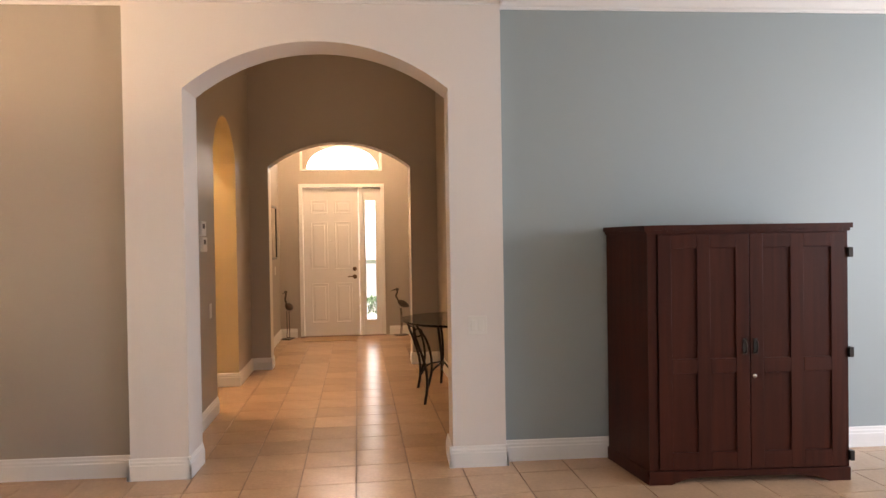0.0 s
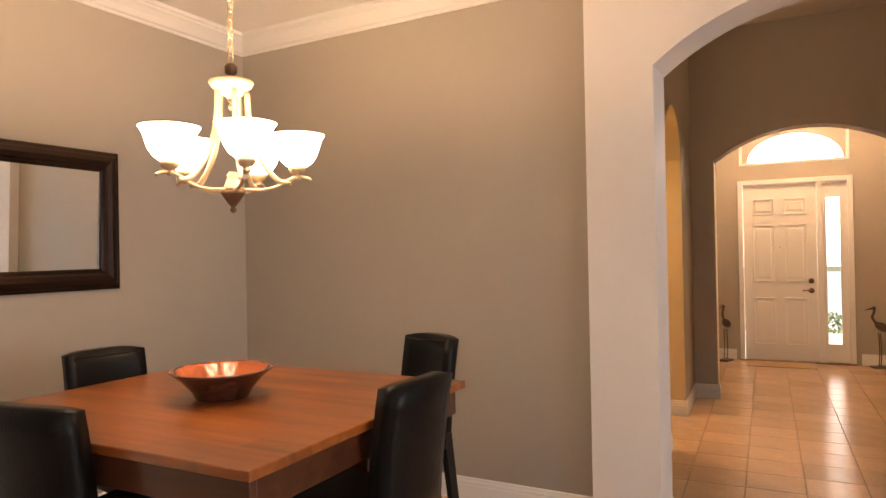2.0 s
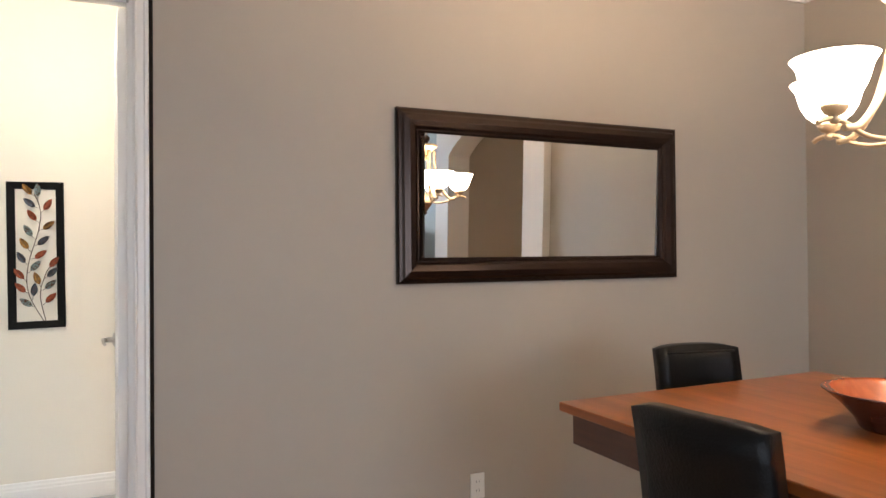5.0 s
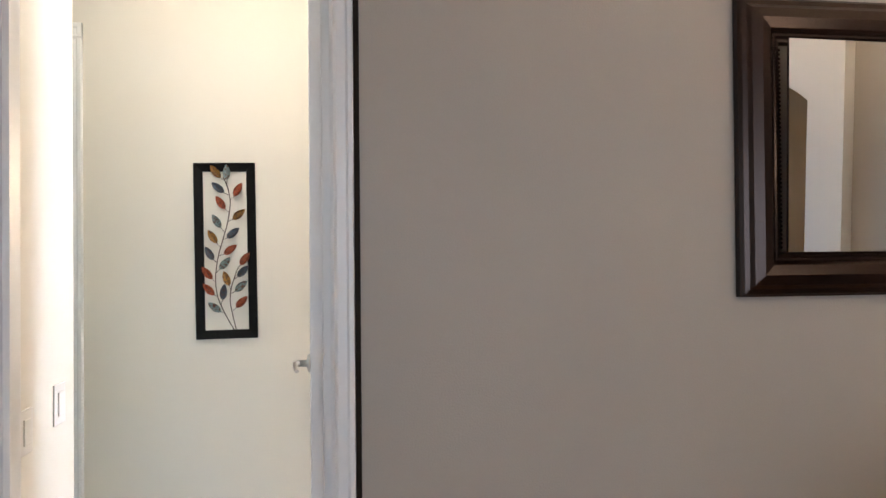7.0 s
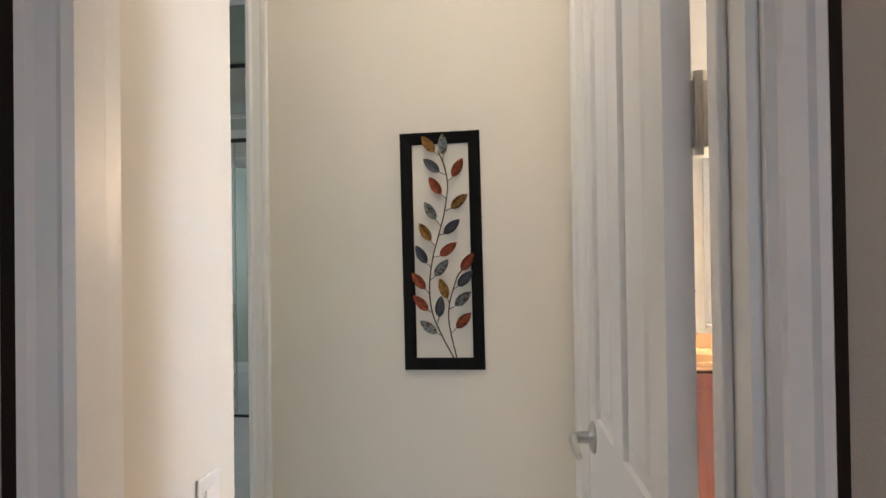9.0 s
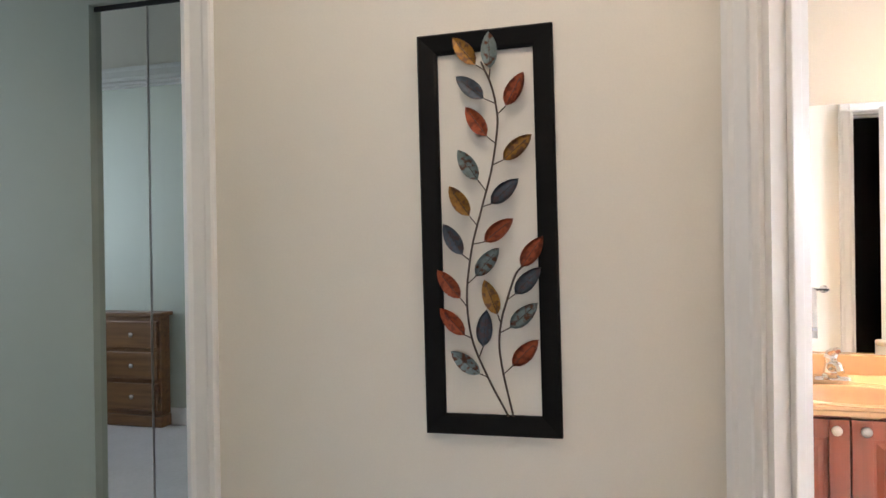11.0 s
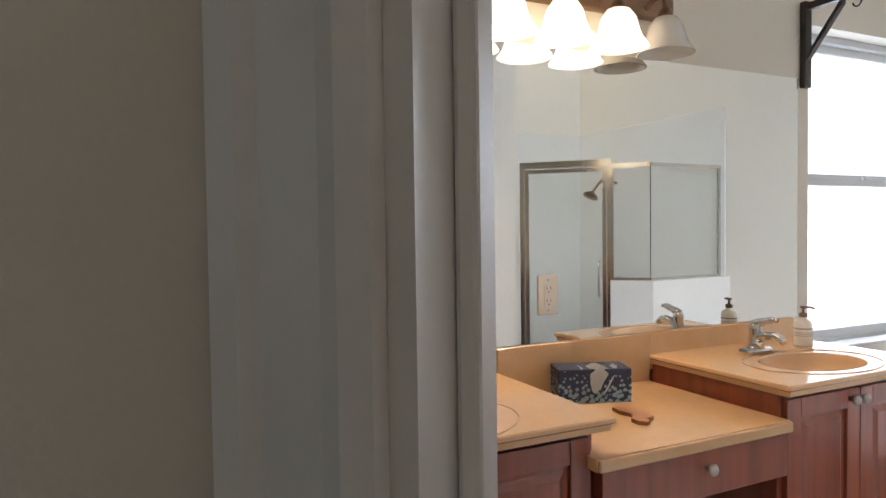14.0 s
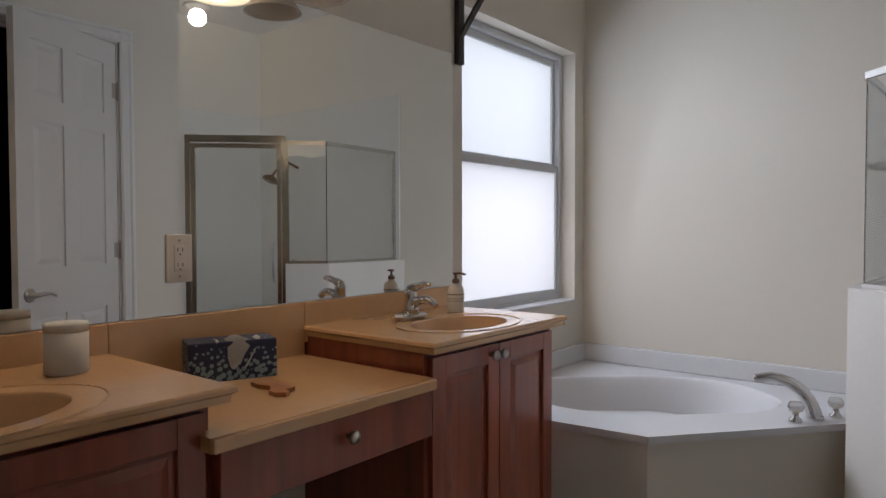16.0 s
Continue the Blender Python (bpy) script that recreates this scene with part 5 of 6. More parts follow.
for y0, y1, z0 in ((-3.8, -2.644, 0.81), (-2.6435, -2.0365, 0.74), (-2.036, -1.30, 0.81)):
    part("strip", boxes((BX + 0.001, BX + 0.021, y0, y1, z0, 0.937), bevel=0.003), MARBLE, bs)


def raised_door(x, y0, y1, z0, z1, owner):
    """A cabinet front with a raised frame and a bevelled centre panel, proud of x."""
    s = 0.058
    bm = bmesh.new()
    box(bm, x, x + 0.008, y0 + s, y1 - s, z0 + s, z1 - s)
    i0, i1 = s + 0.012, s + 0.03
    lo = [bm.verts.new((x + 0.008, y, z)) for y, z in ((y0 + i0, z0 + i0), (y1 - i0, z0 + i0), (y1 - i0, z1 - i0), (y0 + i0, z1 - i0))]
    hi = [bm.verts.new((x + 0.017, y, z)) for y, z in ((y0 + i1, z0 + i1), (y1 - i1, z0 + i1), (y1 - i1, z1 - i1), (y0 + i1, z1 - i1))]
    bm.faces.new(hi)
    for k in range(4):
        bm.faces.new((lo[k], lo[(k + 1) % 4], hi[(k + 1) % 4], hi[k]))
    d = part("door", bm, VANITY, owner)
    for name, a, b, c, e in (("stile", y0, y0 + s, z0, z1), ("stile", y1 - s, y1, z0, z1), ("rail", y0 + s, y1 - s, z0, z0 + s), ("rail", y0 + s, y1 - s, z1 - s, z1)):
        part(name, boxes((x, x + 0.019, a, b, c, e), bevel=0.002), VANITY, d)
    return d


def knob_at(x, y, z, parent):
    return part("knob", lathe(bmesh.new(), [(0, 0), (0.007, 0), (0.006, 0.012), (0.014, 0.017), (0.016, 0.023), (0.012, 0.029), (0, 0.031)], 18, m=Matrix.Translation((x, y, z)) @ Matrix.Rotation(radians(90), 4, "Y")), NICKEL, parent, "round brushed nickel knob")


def vanity(y0, y1, top, doors, label, knobs):
    v = thing("vanity_cabinet", label, "cabinet")
    f = CF - 0.045
    for name, dims in (("side_panel", (BX + 0.002, f, y0, y0 + 0.018, 0.1, top)), ("side_panel", (BX + 0.002, f, y1 - 0.018, y1, 0.1, top)),
                       ("face_frame", (f - 0.018, f, y0 + 0.018, y1 - 0.018, 0.1, top)), ("bottom_panel", (BX + 0.002, f - 0.018, y0 + 0.018, y1 - 0.018, 0.1, 0.12))):
        part(name, boxes(dims), VANITY, v)
    part("toe_kick", boxes((BX + 0.002, f - 0.06, y0 + 0.002, y1 - 0.002, 0, 0.0995)), DARK, v)
    n = doors
    w = (y1 - y0 - 0.03) / n
    for k in range(n):
        a = y0 + 0.015 + k * w
        d = raised_door(f, a + 0.002, a + w - 0.002, 0.125, top - 0.015, v)
        knob_at(f + 0.019, knobs[k], top - 0.045, d)
    return v


vanity(-3.60, -2.672, 0.8305, 2, "red cherry vanity cabinet with raised panel doors", (-3.18, -3.10))
vanity(-2.0255, -1.345, 0.8305, 2, "red cherry vanity cabinet with raised panel doors", (-1.735, -1.69))
dk = thing("vanity_drawer_unit", "red cherry drawer unit over an open knee space", "cabinet")
part("apron_box", boxes((BX + 0.03, CF - 0.045, -2.671, -2.0265, 0.60, 0.7435)), VANITY, dk)
dr = part("drawer_front", boxes((CF - 0.045, CF - 0.010, -2.668, -2.0295, 0.612, 0.74), bevel=0.003), VANITY, dk)
knob_at(CF - 0.010, -2.335, 0.688, dr)


def faucet(place, label):
    f = thing("sink_faucet", label, "faucet", place)
    part("base", boxes((-0.028, 0.028, -0.06, 0.06, 0, 0.022), bevel=0.011), CHROME, f)
    part("body", lathe(bmesh.new(), [(0.0, 0.018), (0.03, 0.018), (0.024, 0.04), (0.02, 0.07), (0.022, 0.085), (0.021, 0.098), (0.012, 0.106), (0, 0.108)], 20), CHROME, f)
    bm = bmesh.new()
    tube(bm, spline([(0.0, 0, 0.045), (0.04, 0, 0.066), (0.085, 0, 0.068), (0.11, 0, 0.05)], 5), [0.017] * 5 + [0.0145] * 5 + [0.012] * 6, 12)
    part("spout", bm, CHROME, f)
    bm = bmesh.new()
    tube(bm, spline([(-0.005, 0, 0.10), (0.03, 0.0, 0.112), (0.07, 0, 0.122), (0.085, 0, 0.12)], 4), [0.015] * 4 + [0.012] * 4 + [0.008] * 5, 10)
    part("lever", bm, CHROME, f)
    return f


faucet((-2.89, -3.09, 0.863), "polished chrome basin faucet with a single lever")
faucet((-2.88, -1.715, 0.863), "polished chrome basin faucet with a single lever")
def mirror_outlet():
    """A mirrored cover plate with a white two-socket insert and two screws."""
    o = thing("outlet", "mirrored outlet plate with a white insert on the bathroom mirror", "outlet")
    o.matrix_world = Matrix.Translation((BX + 0.007, -2.45, 1.09)) @ FACE_E
    part("plate", boxes((-0.037, 0.037, 0, 0.006, -0.064, 0.064), bevel=0.003), PLASTIC, o, "pale bevelled cover plate")
    face = part("insert", boxes((-0.017, 0.017, 0.006, 0.009, -0.034, 0.034), bevel=0.0015), PLASTIC, o)
    for z in (-0.02, 0.02):
        part("slot", boxes((-0.008, -0.006, 0.009, 0.0094, z - 0.002, z + 0.008), (0.006, 0.008, 0.009, 0.0094, z - 0.002, z + 0.008), (-0.002, 0.002, 0.009, 0.0094, z - 0.011, z - 0.007)), DARK, face)
    for z in (-0.048, 0.048):
        part("screw", lathe(bmesh.new(), [(0, 0), (0.004, 0), (0.003, 0.002), (0, 0.002)], 10, m=Matrix.Translation((0, 0.006, z)) @ Matrix.Rotation(radians(-90), 4, "X")), NICKEL, o)
    return o


vm = thing("bathroom_mirror", "large frameless bathroom mirror over the vanity", "mirror")
part("mirror_sheet", boxes((BX + 0.001, BX + 0.007, -3.80, -1.262, 0.939, 1.873)), MIRROR, vm)
mirror_outlet()


def bell_light():
    v = thing("vanity_light", "bronze bath light bar with lit frosted bell shades", "wall light")
    z = 2.033
    part("back_plate", boxes((BX + 0.001, BX + 0.03, -2.75, -1.93, z - 0.03, z + 0.05), bevel=0.008), FINIAL, v)
    for y in (-2.66, -2.455, -2.25, -2.055):
        x, lit = -2.945, y < -2.1
        bm = bmesh.new()
        tube(bm, spline([(BX + 0.03, y, z), (BX + 0.07, y, z + 0.02), (x - 0.008, y, z + 0.012), (x, y, z - 0.025)], 5), 0.009, 8)
        part("arm", bm, FINIAL, v)
        part("socket", lathe(bmesh.new(), [(0, z - 0.065), (0.022, z - 0.065), (0.024, z - 0.04), (0.012, z - 0.02), (0, z - 0.02)], 16, centre=(x, y, 0)), FINIAL, v)
        bell = ((0.02, -0.05), (0.036, -0.056), (0.054, -0.082), (0.063, -0.116), (0.073, -0.143), (0.09, -0.166), (0.092, -0.17), (0.086, -0.168), (0.069, -0.143), (0.059, -0.116), (0.05, -0.082), (0.03, -0.06))
        part("shade", lathe(bmesh.new(), [(r0, z + h) for r0, h in bell], 28, centre=(x, y, 0)), BATHSHADE if lit else OPAL, v, "lit frosted glass bell shade" if lit else "unlit frosted glass bell shade")
        if lit:
            bulb("vanity_bulb", (x, y, z - 0.16), 60, WARM, 0.025)
    return v


bell_light()


def bath_window():
    w = thing("window_bath", "white framed sash window with frosted glass", "window")
    w["kind"] = "structure"
    x, y0, y1, z0, z1 = -3.17, -1.19, -0.205, 0.783, 2.093
    alu = mat("white_window_aluminium", (0.66, 0.68, 0.70), 0.35, vary=0.03)
    part("window_frame", boxes((x - 0.03, x + 0.03, y0, y0 + 0.03, z0, z1), (x - 0.03, x + 0.03, y1 - 0.03, y1, z0, z1), (x - 0.03, x + 0.03, y0 + 0.03, y1 - 0.03, z0, z0 + 0.03), (x - 0.03, x + 0.03, y0 + 0.03, y1 - 0.03, z1 - 0.03, z1), bevel=0.003), alu, w)
    for a, b, off, nm in ((z0 + 0.03, 1.50, 0.012, "lower"), (1.48, z1 - 0.03, -0.012, "upper")):
        s = part("sash", boxes((x + off - 0.012, x + off + 0.012, y0 + 0.03, y0 + 0.055, a, b), (x + off - 0.012, x + off + 0.012, y1 - 0.055, y1 - 0.03, a, b),
                               (x + off - 0.012, x + off + 0.012, y0 + 0.055, y1 - 0.055, a, a + 0.035), (x + off - 0.012, x + off + 0.012, y0 + 0.055, y1 - 0.055, b - 0.035, b), bevel=0.002), alu, w)
        p = part("pane", boxes((x + off - 0.003, x + off + 0.003, y0 + 0.055, y1 - 0.055, a + 0.035, b - 0.035)), FROST, s, "frosted obscure glass")
        p.visible_shadow = False
    part("sill", boxes((x + 0.03, BX + 0.012, y0 + 0.001, y1 - 0.001, z0 + 0.001, z0 + 0.014), bevel=0.003), ACRYLIC, w)
    part("sash_lock", boxes((x + 0.024, x + 0.04, -0.72, -0.67, 1.49, 1.505), bevel=0.002), alu, w)
    return w


bath_window()


def tub():
    t = thing("corner_bathtub", "white acrylic corner bathtub in a tiled surround", "bathtub")
    z = 0.462
    o = [(BX + 0.002, BN - 0.002), (BX + 0.002, -1.30), (-2.25, -1.215), (-1.737, -0.60), (-1.737, BN - 0.002)]
    skirt = [(BX + 0.002, BN - 0.004), (BX + 0.002, -1.278), (-2.262, -1.193), (-1.752, -0.592), (-1.752, BN - 0.004)]
    bm = bmesh.new()
    cx, cy, n = -2.50, -0.63, 40
    inner = []
    for i in range(n):
        a = 2 * math.pi * i / n
        u, v = 0.60 * math.copysign(abs(math.cos(a)) ** 0.75, math.cos(a)), 0.40 * math.copysign(abs(math.sin(a)) ** 0.75, math.sin(a))
        inner.append((cx + 0.7071 * (u - v) * 0.92, cy + 0.7071 * (u + v) * 0.78))
    vi, vo = ring_plate(bm, o, inner, z)
    m = len(vi)
    prev = vi
    for k, dz in ((0.985, -0.012), (0.95, -0.05), (0.9, -0.16), (0.82, -0.26), (0.7, -0.31), (0.3, -0.325)):
        ring = [bm.verts.new((cx + (v.co.x - cx) * k, cy + (v.co.y - cy) * k, z + dz)) for v in vi]
        for i in range(m):
            bm.faces.new((prev[i], prev[(i + 1) % m], ring[(i + 1) % m], ring[i])).smooth = True
        prev = ring
    bm.faces.new(prev)
    ring = [bm.verts.new((v.co.x, v.co.y, z - 0.025)) for v in vo]
    for i in range(m):
        bm.faces.new((vo[i], vo[(i + 1) % m], ring[(i + 1) % m], ring[i]))
    part("tub_shell", bm, ACRYLIC, t)
    part("moulded_seat", slab([(x, y) for x, y in ((-2.86, -0.75), (-2.28, -0.42), (-2.52, -0.30), (-2.84, -0.42))], z - 0.32, z - 0.16), ACRYLIC, t)
    for a, b in zip(skirt[1:4], skirt[2:5]):
        d = Vector((b[0] - a[0], b[1] - a[1], 0))
        nrm = Vector((d.y, -d.x, 0)).normalized()
        q = [(a[0], a[1]), (b[0], b[1]), (b[0] - nrm.x * 0.02, b[1] - nrm.y * 0.02), (a[0] - nrm.x * 0.02, a[1] - nrm.y * 0.02)]
        part("apron", slab(q, 0, z - 0.0255), CREAM, t, "cream painted tub apron")
    part("wall_ledge", boxes((BX + 0.002, -1.745, BN - 0.03, BN - 0.002, z + 0.0005, 0.555), (BX + 0.002, BX + 0.03, -1.28, BN - 0.03, z + 0.0005, 0.555), bevel=0.006), ACRYLIC, t, "white raised tile ledge")
    return t


tub()


def tub_filler():
    f = thing("tub_faucet", "chrome arched tub filler with clear knob handles", "faucet", (-1.85, -0.625, 0.4625))
    part("base", lathe(bmesh.new(), [(0, 0), (0.03, 0), (0.028, 0.012), (0.018, 0.02), (0.016, 0.04), (0, 0.04)], 20), CHROME, f)
    bm = bmesh.new()
    tube(bm, spline([(0, 0, 0.005), (-0.022, -0.008, 0.07), (-0.07, -0.03, 0.125), (-0.135, -0.055, 0.148), (-0.195, -0.078, 0.138)], 6), [0.027 - 0.0005 * i for i in range(25)], 16)
    part("spout", bm, CHROME, f)
    for dx, dy in ((-0.05, -0.085), (0.055, 0.07)):
        h = part("handle_stem", lathe(bmesh.new(), [(0, 0), (0.024, 0), (0.022, 0.01), (0.012, 0.018), (0.010, 0.035), (0, 0.035)], 16, centre=(dx, dy, 0)), CHROME, f)
        part("crystal_knob", lathe(bmesh.new(), [(0, 0.035), (0.022, 0.04), (0.028, 0.055), (0.022, 0.072), (0, 0.076)], 10, centre=(dx, dy, 0)), CLEAR, h, "clear faceted knob")
    return f


tub_filler()


def bracket():
    b = thing("plant_bracket", "black iron wall bracket with an empty hook", "bracket", (BX, -1.225, 0.022))
    part("upright", boxes((0.001, 0.026, -0.019, 0.019, 1.815, 2.15), bevel=0.003), IRON, b)
    part("arm", boxes((0.0265, 0.245, -0.014, 0.014, 2.115, 2.142), bevel=0.003), IRON, b)
    bm = bmesh.new()
    prism(bm, [(-0.012, -0.011), (0.012, -0.011), (0.012, 0.011), (-0.012, 0.011)], lambda p: Vector((0.024, p[0], 1.93 + p[1])), lambda p: Vector((0.165, p[0], 2.11 + p[1])))
    part("brace", bm, IRON, b)
    bm = bmesh.new()
    tube(bm, [(0.215 + 0.016 * math.sin(t), 0, 2.085 - 0.02 * math.cos(t) + 0.008) for t in [math.pi * (1.0 - 1.45 * i / 12) for i in range(13)]], 0.003, 6)
    part("hook", bm, IRON, b)
    return b


bracket()


def tissue_box():
    t = thing("tissue_box", "navy and aqua speckled tissue box with a white tissue", "tissue box")
    t.matrix_world = pose(-2.944, -2.37, 0.774, 0, 0, 68)
    m = mat("navy_speckled_card", (0.012, 0.02, 0.06), 0.5, vary=0.2)
    n, l = m.node_tree.nodes, m.node_tree.links
    tc, vo, sep = n.new("ShaderNodeTexCoord"), n.new("ShaderNodeTexVoronoi"), n.new("ShaderNodeSeparateXYZ")
    vo.inputs["Scale"].default_value = 75
    l.new(tc.outputs["Object"], vo.inputs["Vector"])
    l.new(tc.outputs["Object"], sep.inputs[0])
    lt, mr = n.new("ShaderNodeMath"), n.new("ShaderNodeMapRange")
    lt.operation = "LESS_THAN"
    mr.inputs["From Min"].default_value, mr.inputs["From Max"].default_value = 0.0, 0.10
    mr.inputs["To Min"].default_value, mr.inputs["To Max"].default_value = 0.62, 0.16
    l.new(sep.outputs["Z"], mr.inputs["Value"])
    l.new(vo.outputs["Distance"], lt.inputs[0])
    l.new(mr.outputs[0], lt.inputs[1])
    mx = n.new("ShaderNodeMix")
    mx.data_type = "RGBA"
    mx.inputs[6].default_value, mx.inputs[7].default_value = (0.012, 0.02, 0.06, 1), (0.30, 0.42, 0.45, 1)
    l.new(lt.outputs[0], mx.inputs["Factor"])
    l.new(mx.outputs[2], n["Principled BSDF"].inputs["Base Color"])
    part("carton", boxes((-0.112, 0.112, -0.055, 0.055, 0, 0.102), bevel=0.003), m, t)
    bm = bmesh.new()
    g = []
    for i in range(11):
        row = []
        for k in range(7):
            u, v = -1 + 2 * i / 10, k / 6
            x = 0.012 + u * (0.058 - 0.062 * max(0, v - 0.42))
            y = -0.005 - 0.052 * min(1, v / 0.4) - 0.004 * math.sin(4 * u + 3 * v)
            z = 0.106 + 0.006 * math.cos(5 * u) - max(0, v - 0.38) * 0.115
            row.append(bm.verts.new((x, y, z)))
        g.append(row)
    for a, b in zip(g, g[1:]):
        for k in range(6):
            bm.faces.new((a[k], a[k + 1], b[k + 1], b[k])).smooth = True
    bmesh.ops.solidify(bm, geom=bm.faces[:], thickness=0.0015)
    part("tissue", bm, mat("white_tissue", (0.8, 0.78, 0.74), 0.9, vary=0.04, grain=90, bump=0.2), t, "folded white tissue")
    return t


tissue_box()
cup = thing("lidded_jar", "white ceramic lidded jar on the vanity top", "jar", (-2.893, -2.797, 0.863))
jar = part("jar_body", lathe(bmesh.new(), [(0, 0), (0.040, 0), (0.043, 0.004), (0.043, 0.088), (0, 0.088)], 30), PLASTIC, cup)
part("lid", lathe(bmesh.new(), [(0, 0.0885), (0.043, 0.0885), (0.0435, 0.104), (0.041, 0.107), (0, 0.108)], 30), PLASTIC, jar)
sp = thing("soap_bottle", "white soap bottle with a brown pump", "bottle", (-2.892, -1.452, 0.863))
part("bottle", lathe(bmesh.new(), [(0, 0), (0.028, 0), (0.031, 0.004), (0.031, 0.078), (0.026, 0.092), (0.013, 0.098), (0.012, 0.104), (0, 0.104)], 24), PLASTIC, sp)
bm = lathe(bmesh.new(), [(0, 0.1045), (0.014, 0.1045), (0.014, 0.118), (0.005, 0.121), (0.004, 0.135), (0.011, 0.137), (0.011, 0.144), (0, 0.145)], 16)
tube(bm, [(0, 0, 0.141), (0.02, 0.01, 0.141), (0.034, 0.016, 0.137)], 0.004, 8)
part("pump", bm, mat("brown_pump_plastic", (0.14, 0.075, 0.05), 0.4), sp, "brown plastic pump")
for z in (0.062, 0.05, 0.044, 0.038):
    part("label_line", lathe(bmesh.new(), [(0.0312, z), (0.0314, z), (0.0314, z + (0.005 if z > 0.06 else 0.002)), (0.0312, z + (0.005 if z > 0.06 else 0.002))], 24), mat("grey_print", (0.35, 0.33, 0.3), 0.6) if z == 0.062 else bpy.data.materials["grey_print"], sp)


def brush():
    b = thing("wooden_comb", "small tan wooden comb with a bent handle on the counter", "comb")
    b.matrix_world = pose(-2.72, -2.385, 0.774, 0, 0, 12)
    o = [(-0.085, 0.0), (-0.07, 0.026), (-0.03, 0.034), (0.015, 0.028), (0.045, 0.012), (0.048, -0.006), (0.04, -0.018), (0.062, -0.028), (0.066, -0.046), (0.045, -0.058), (0.018, -0.05), (0.008, -0.03), (-0.012, -0.012), (-0.05, -0.014)]
    part("comb_body", slab(o, 0.0, 0.011), wood("tan_comb_wood", (0.36, 0.15, 0.05), (0.24, 0.09, 0.03), 0.45, axis=0, scale=4), b)
    return b


brush()


def shower():
    """A corner shower: glass on a half wall, its door on the angled front."""
    s = thing("shower_enclosure", "chrome framed corner shower of clear glass on white half walls", "shower")
    top, hw, fr = 1.69, 0.965, 0.03
    C, A = Vector((-1.69, -0.745, 0)), Vector((-1.118, -1.317, 0))
    d = (A - C).normalized()
    nrm = Vector((d.y, -d.x, 0))
    P = C + d * 0.235
    N = Vector((C.x + 0.03, BN - 0.014, 0))

    def strip(p, q, w, z0, z1, bm=None):
        """An upright slab of width w along the line from p to q."""
        e = (q - p).normalized()
        o = Vector((-e.y, e.x, 0)) * (w / 2)
        return slab([(v.x, v.y) for v in (p + o, q + o, q - o, p - o)], z0, z1, bm)

    wall = [(-1.735, BN - 0.001), (-1.735, -0.764), tuple((P + nrm * 0.045)[:2]), tuple((P - nrm * 0.045)[:2]), (-1.645, -0.726), (-1.645, BN - 0.001)]
    part("half_wall", slab(wall, 0, hw), WALLTILE, s, "white tiled half wall")
    part("curb", strip(P + d * 0.001, A, 0.1, 0, 0.1), WALLTILE, s)
    lining = bmesh.new()
    for q in ((-1.70, ALC, BN - 0.012, BN - 0.001), (ALC - 0.012, ALC - 0.001, SH_Y + 0.013, BN - 0.013), (BE + 0.02, ALC - 0.001, SH_Y + 0.001, SH_Y + 0.012)):
        box(lining, *q, 0.0, 2.07, bevel=0.003)
    part("wall_lining", lining, WALLTILE, s)
    bar = mat("satin_shower_aluminium", (0.62, 0.61, 0.58), 0.16, metal=1.0, vary=0.05, bump=0)
    for p, q, w, z0, z1 in ((N, C, fr * 0.7, top - 0.022, top), (N, C, fr * 0.7, hw + 0.0005, hw + 0.016), (C, P, fr * 0.7, top - 0.022, top), (C, P, fr * 0.7, hw + 0.0005, hw + 0.016),
                            (P, A, fr, top - 0.012, top + 0.03), (P - d * 0.018, P + d * 0.022, fr, 0.1005, top - 0.0125), (A - d * 0.028, A, fr, 0.1005, top - 0.0125), (N, N - Vector((0, 0.016, 0)), fr * 0.7, hw + 0.0165, top - 0.0225)):
        part("frame_bar", strip(p, q, w, z0, z1), bar, s)
    pale = glass("shower_glass", 0.0, (0.95, 0.96, 0.94))
    panes = [part("pane", strip(N - Vector((0, 0.017, 0)), C + Vector((0, 0.003, 0)), 0.006, hw + 0.017, top - 0.023), pale, s, "shower side glass"),
             part("pane", strip(C + d * 0.003, P - d * 0.019, 0.006, hw + 0.017, top - 0.023), pale, s, "narrow fixed shower glass")]
    p0, p1 = P + d * 0.026, A - d * 0.032
    door = part("shower_door", strip(p0 + d * 0.024, p1 - d * 0.024, 0.006, 0.15, top - 0.045), pale, s, "hinged clear shower door")
    rim = bmesh.new()
    for p, q, z0, z1 in ((p0, p0 + d * 0.024, 0.12, top - 0.018), (p1 - d * 0.024, p1, 0.12, top - 0.018), (p0 + d * 0.024, p1 - d * 0.024, top - 0.044, top - 0.018), (p0 + d * 0.024, p1 - d * 0.024, 0.12, 0.15)):
        strip(p, q, 0.022, z0, z1, rim)
    part("door_rim", rim, bar, door)
    h = p0 + d * 0.045
    pull = tube(bmesh.new(), spline([h + nrm * 0.004 + Vector((0, 0, 1.08)), h + nrm * 0.045 + Vector((0, 0, 1.07)), h + nrm * 0.045 + Vector((0, 0, 0.88)), h + nrm * 0.004 + Vector((0, 0, 0.87))], 5), 0.007, 8)
    part("door_pull", pull, CHROME, door)
    part("catch", lathe(bmesh.new(), [(0, 0), (0.011, 0), (0.009, 0.012), (0, 0.014)], 12, centre=tuple(P - d * 0.045 + nrm * 0.01 + Vector((0, 0, hw + 0.0165)))), CHROME, s)
    bm = bmesh.new()
    tube(bm, spline([(-0.65, BN - 0.012, 1.64), (-0.65, BN - 0.14, 1.67), (-0.65, BN - 0.26, 1.56)], 5), 0.010, 8)
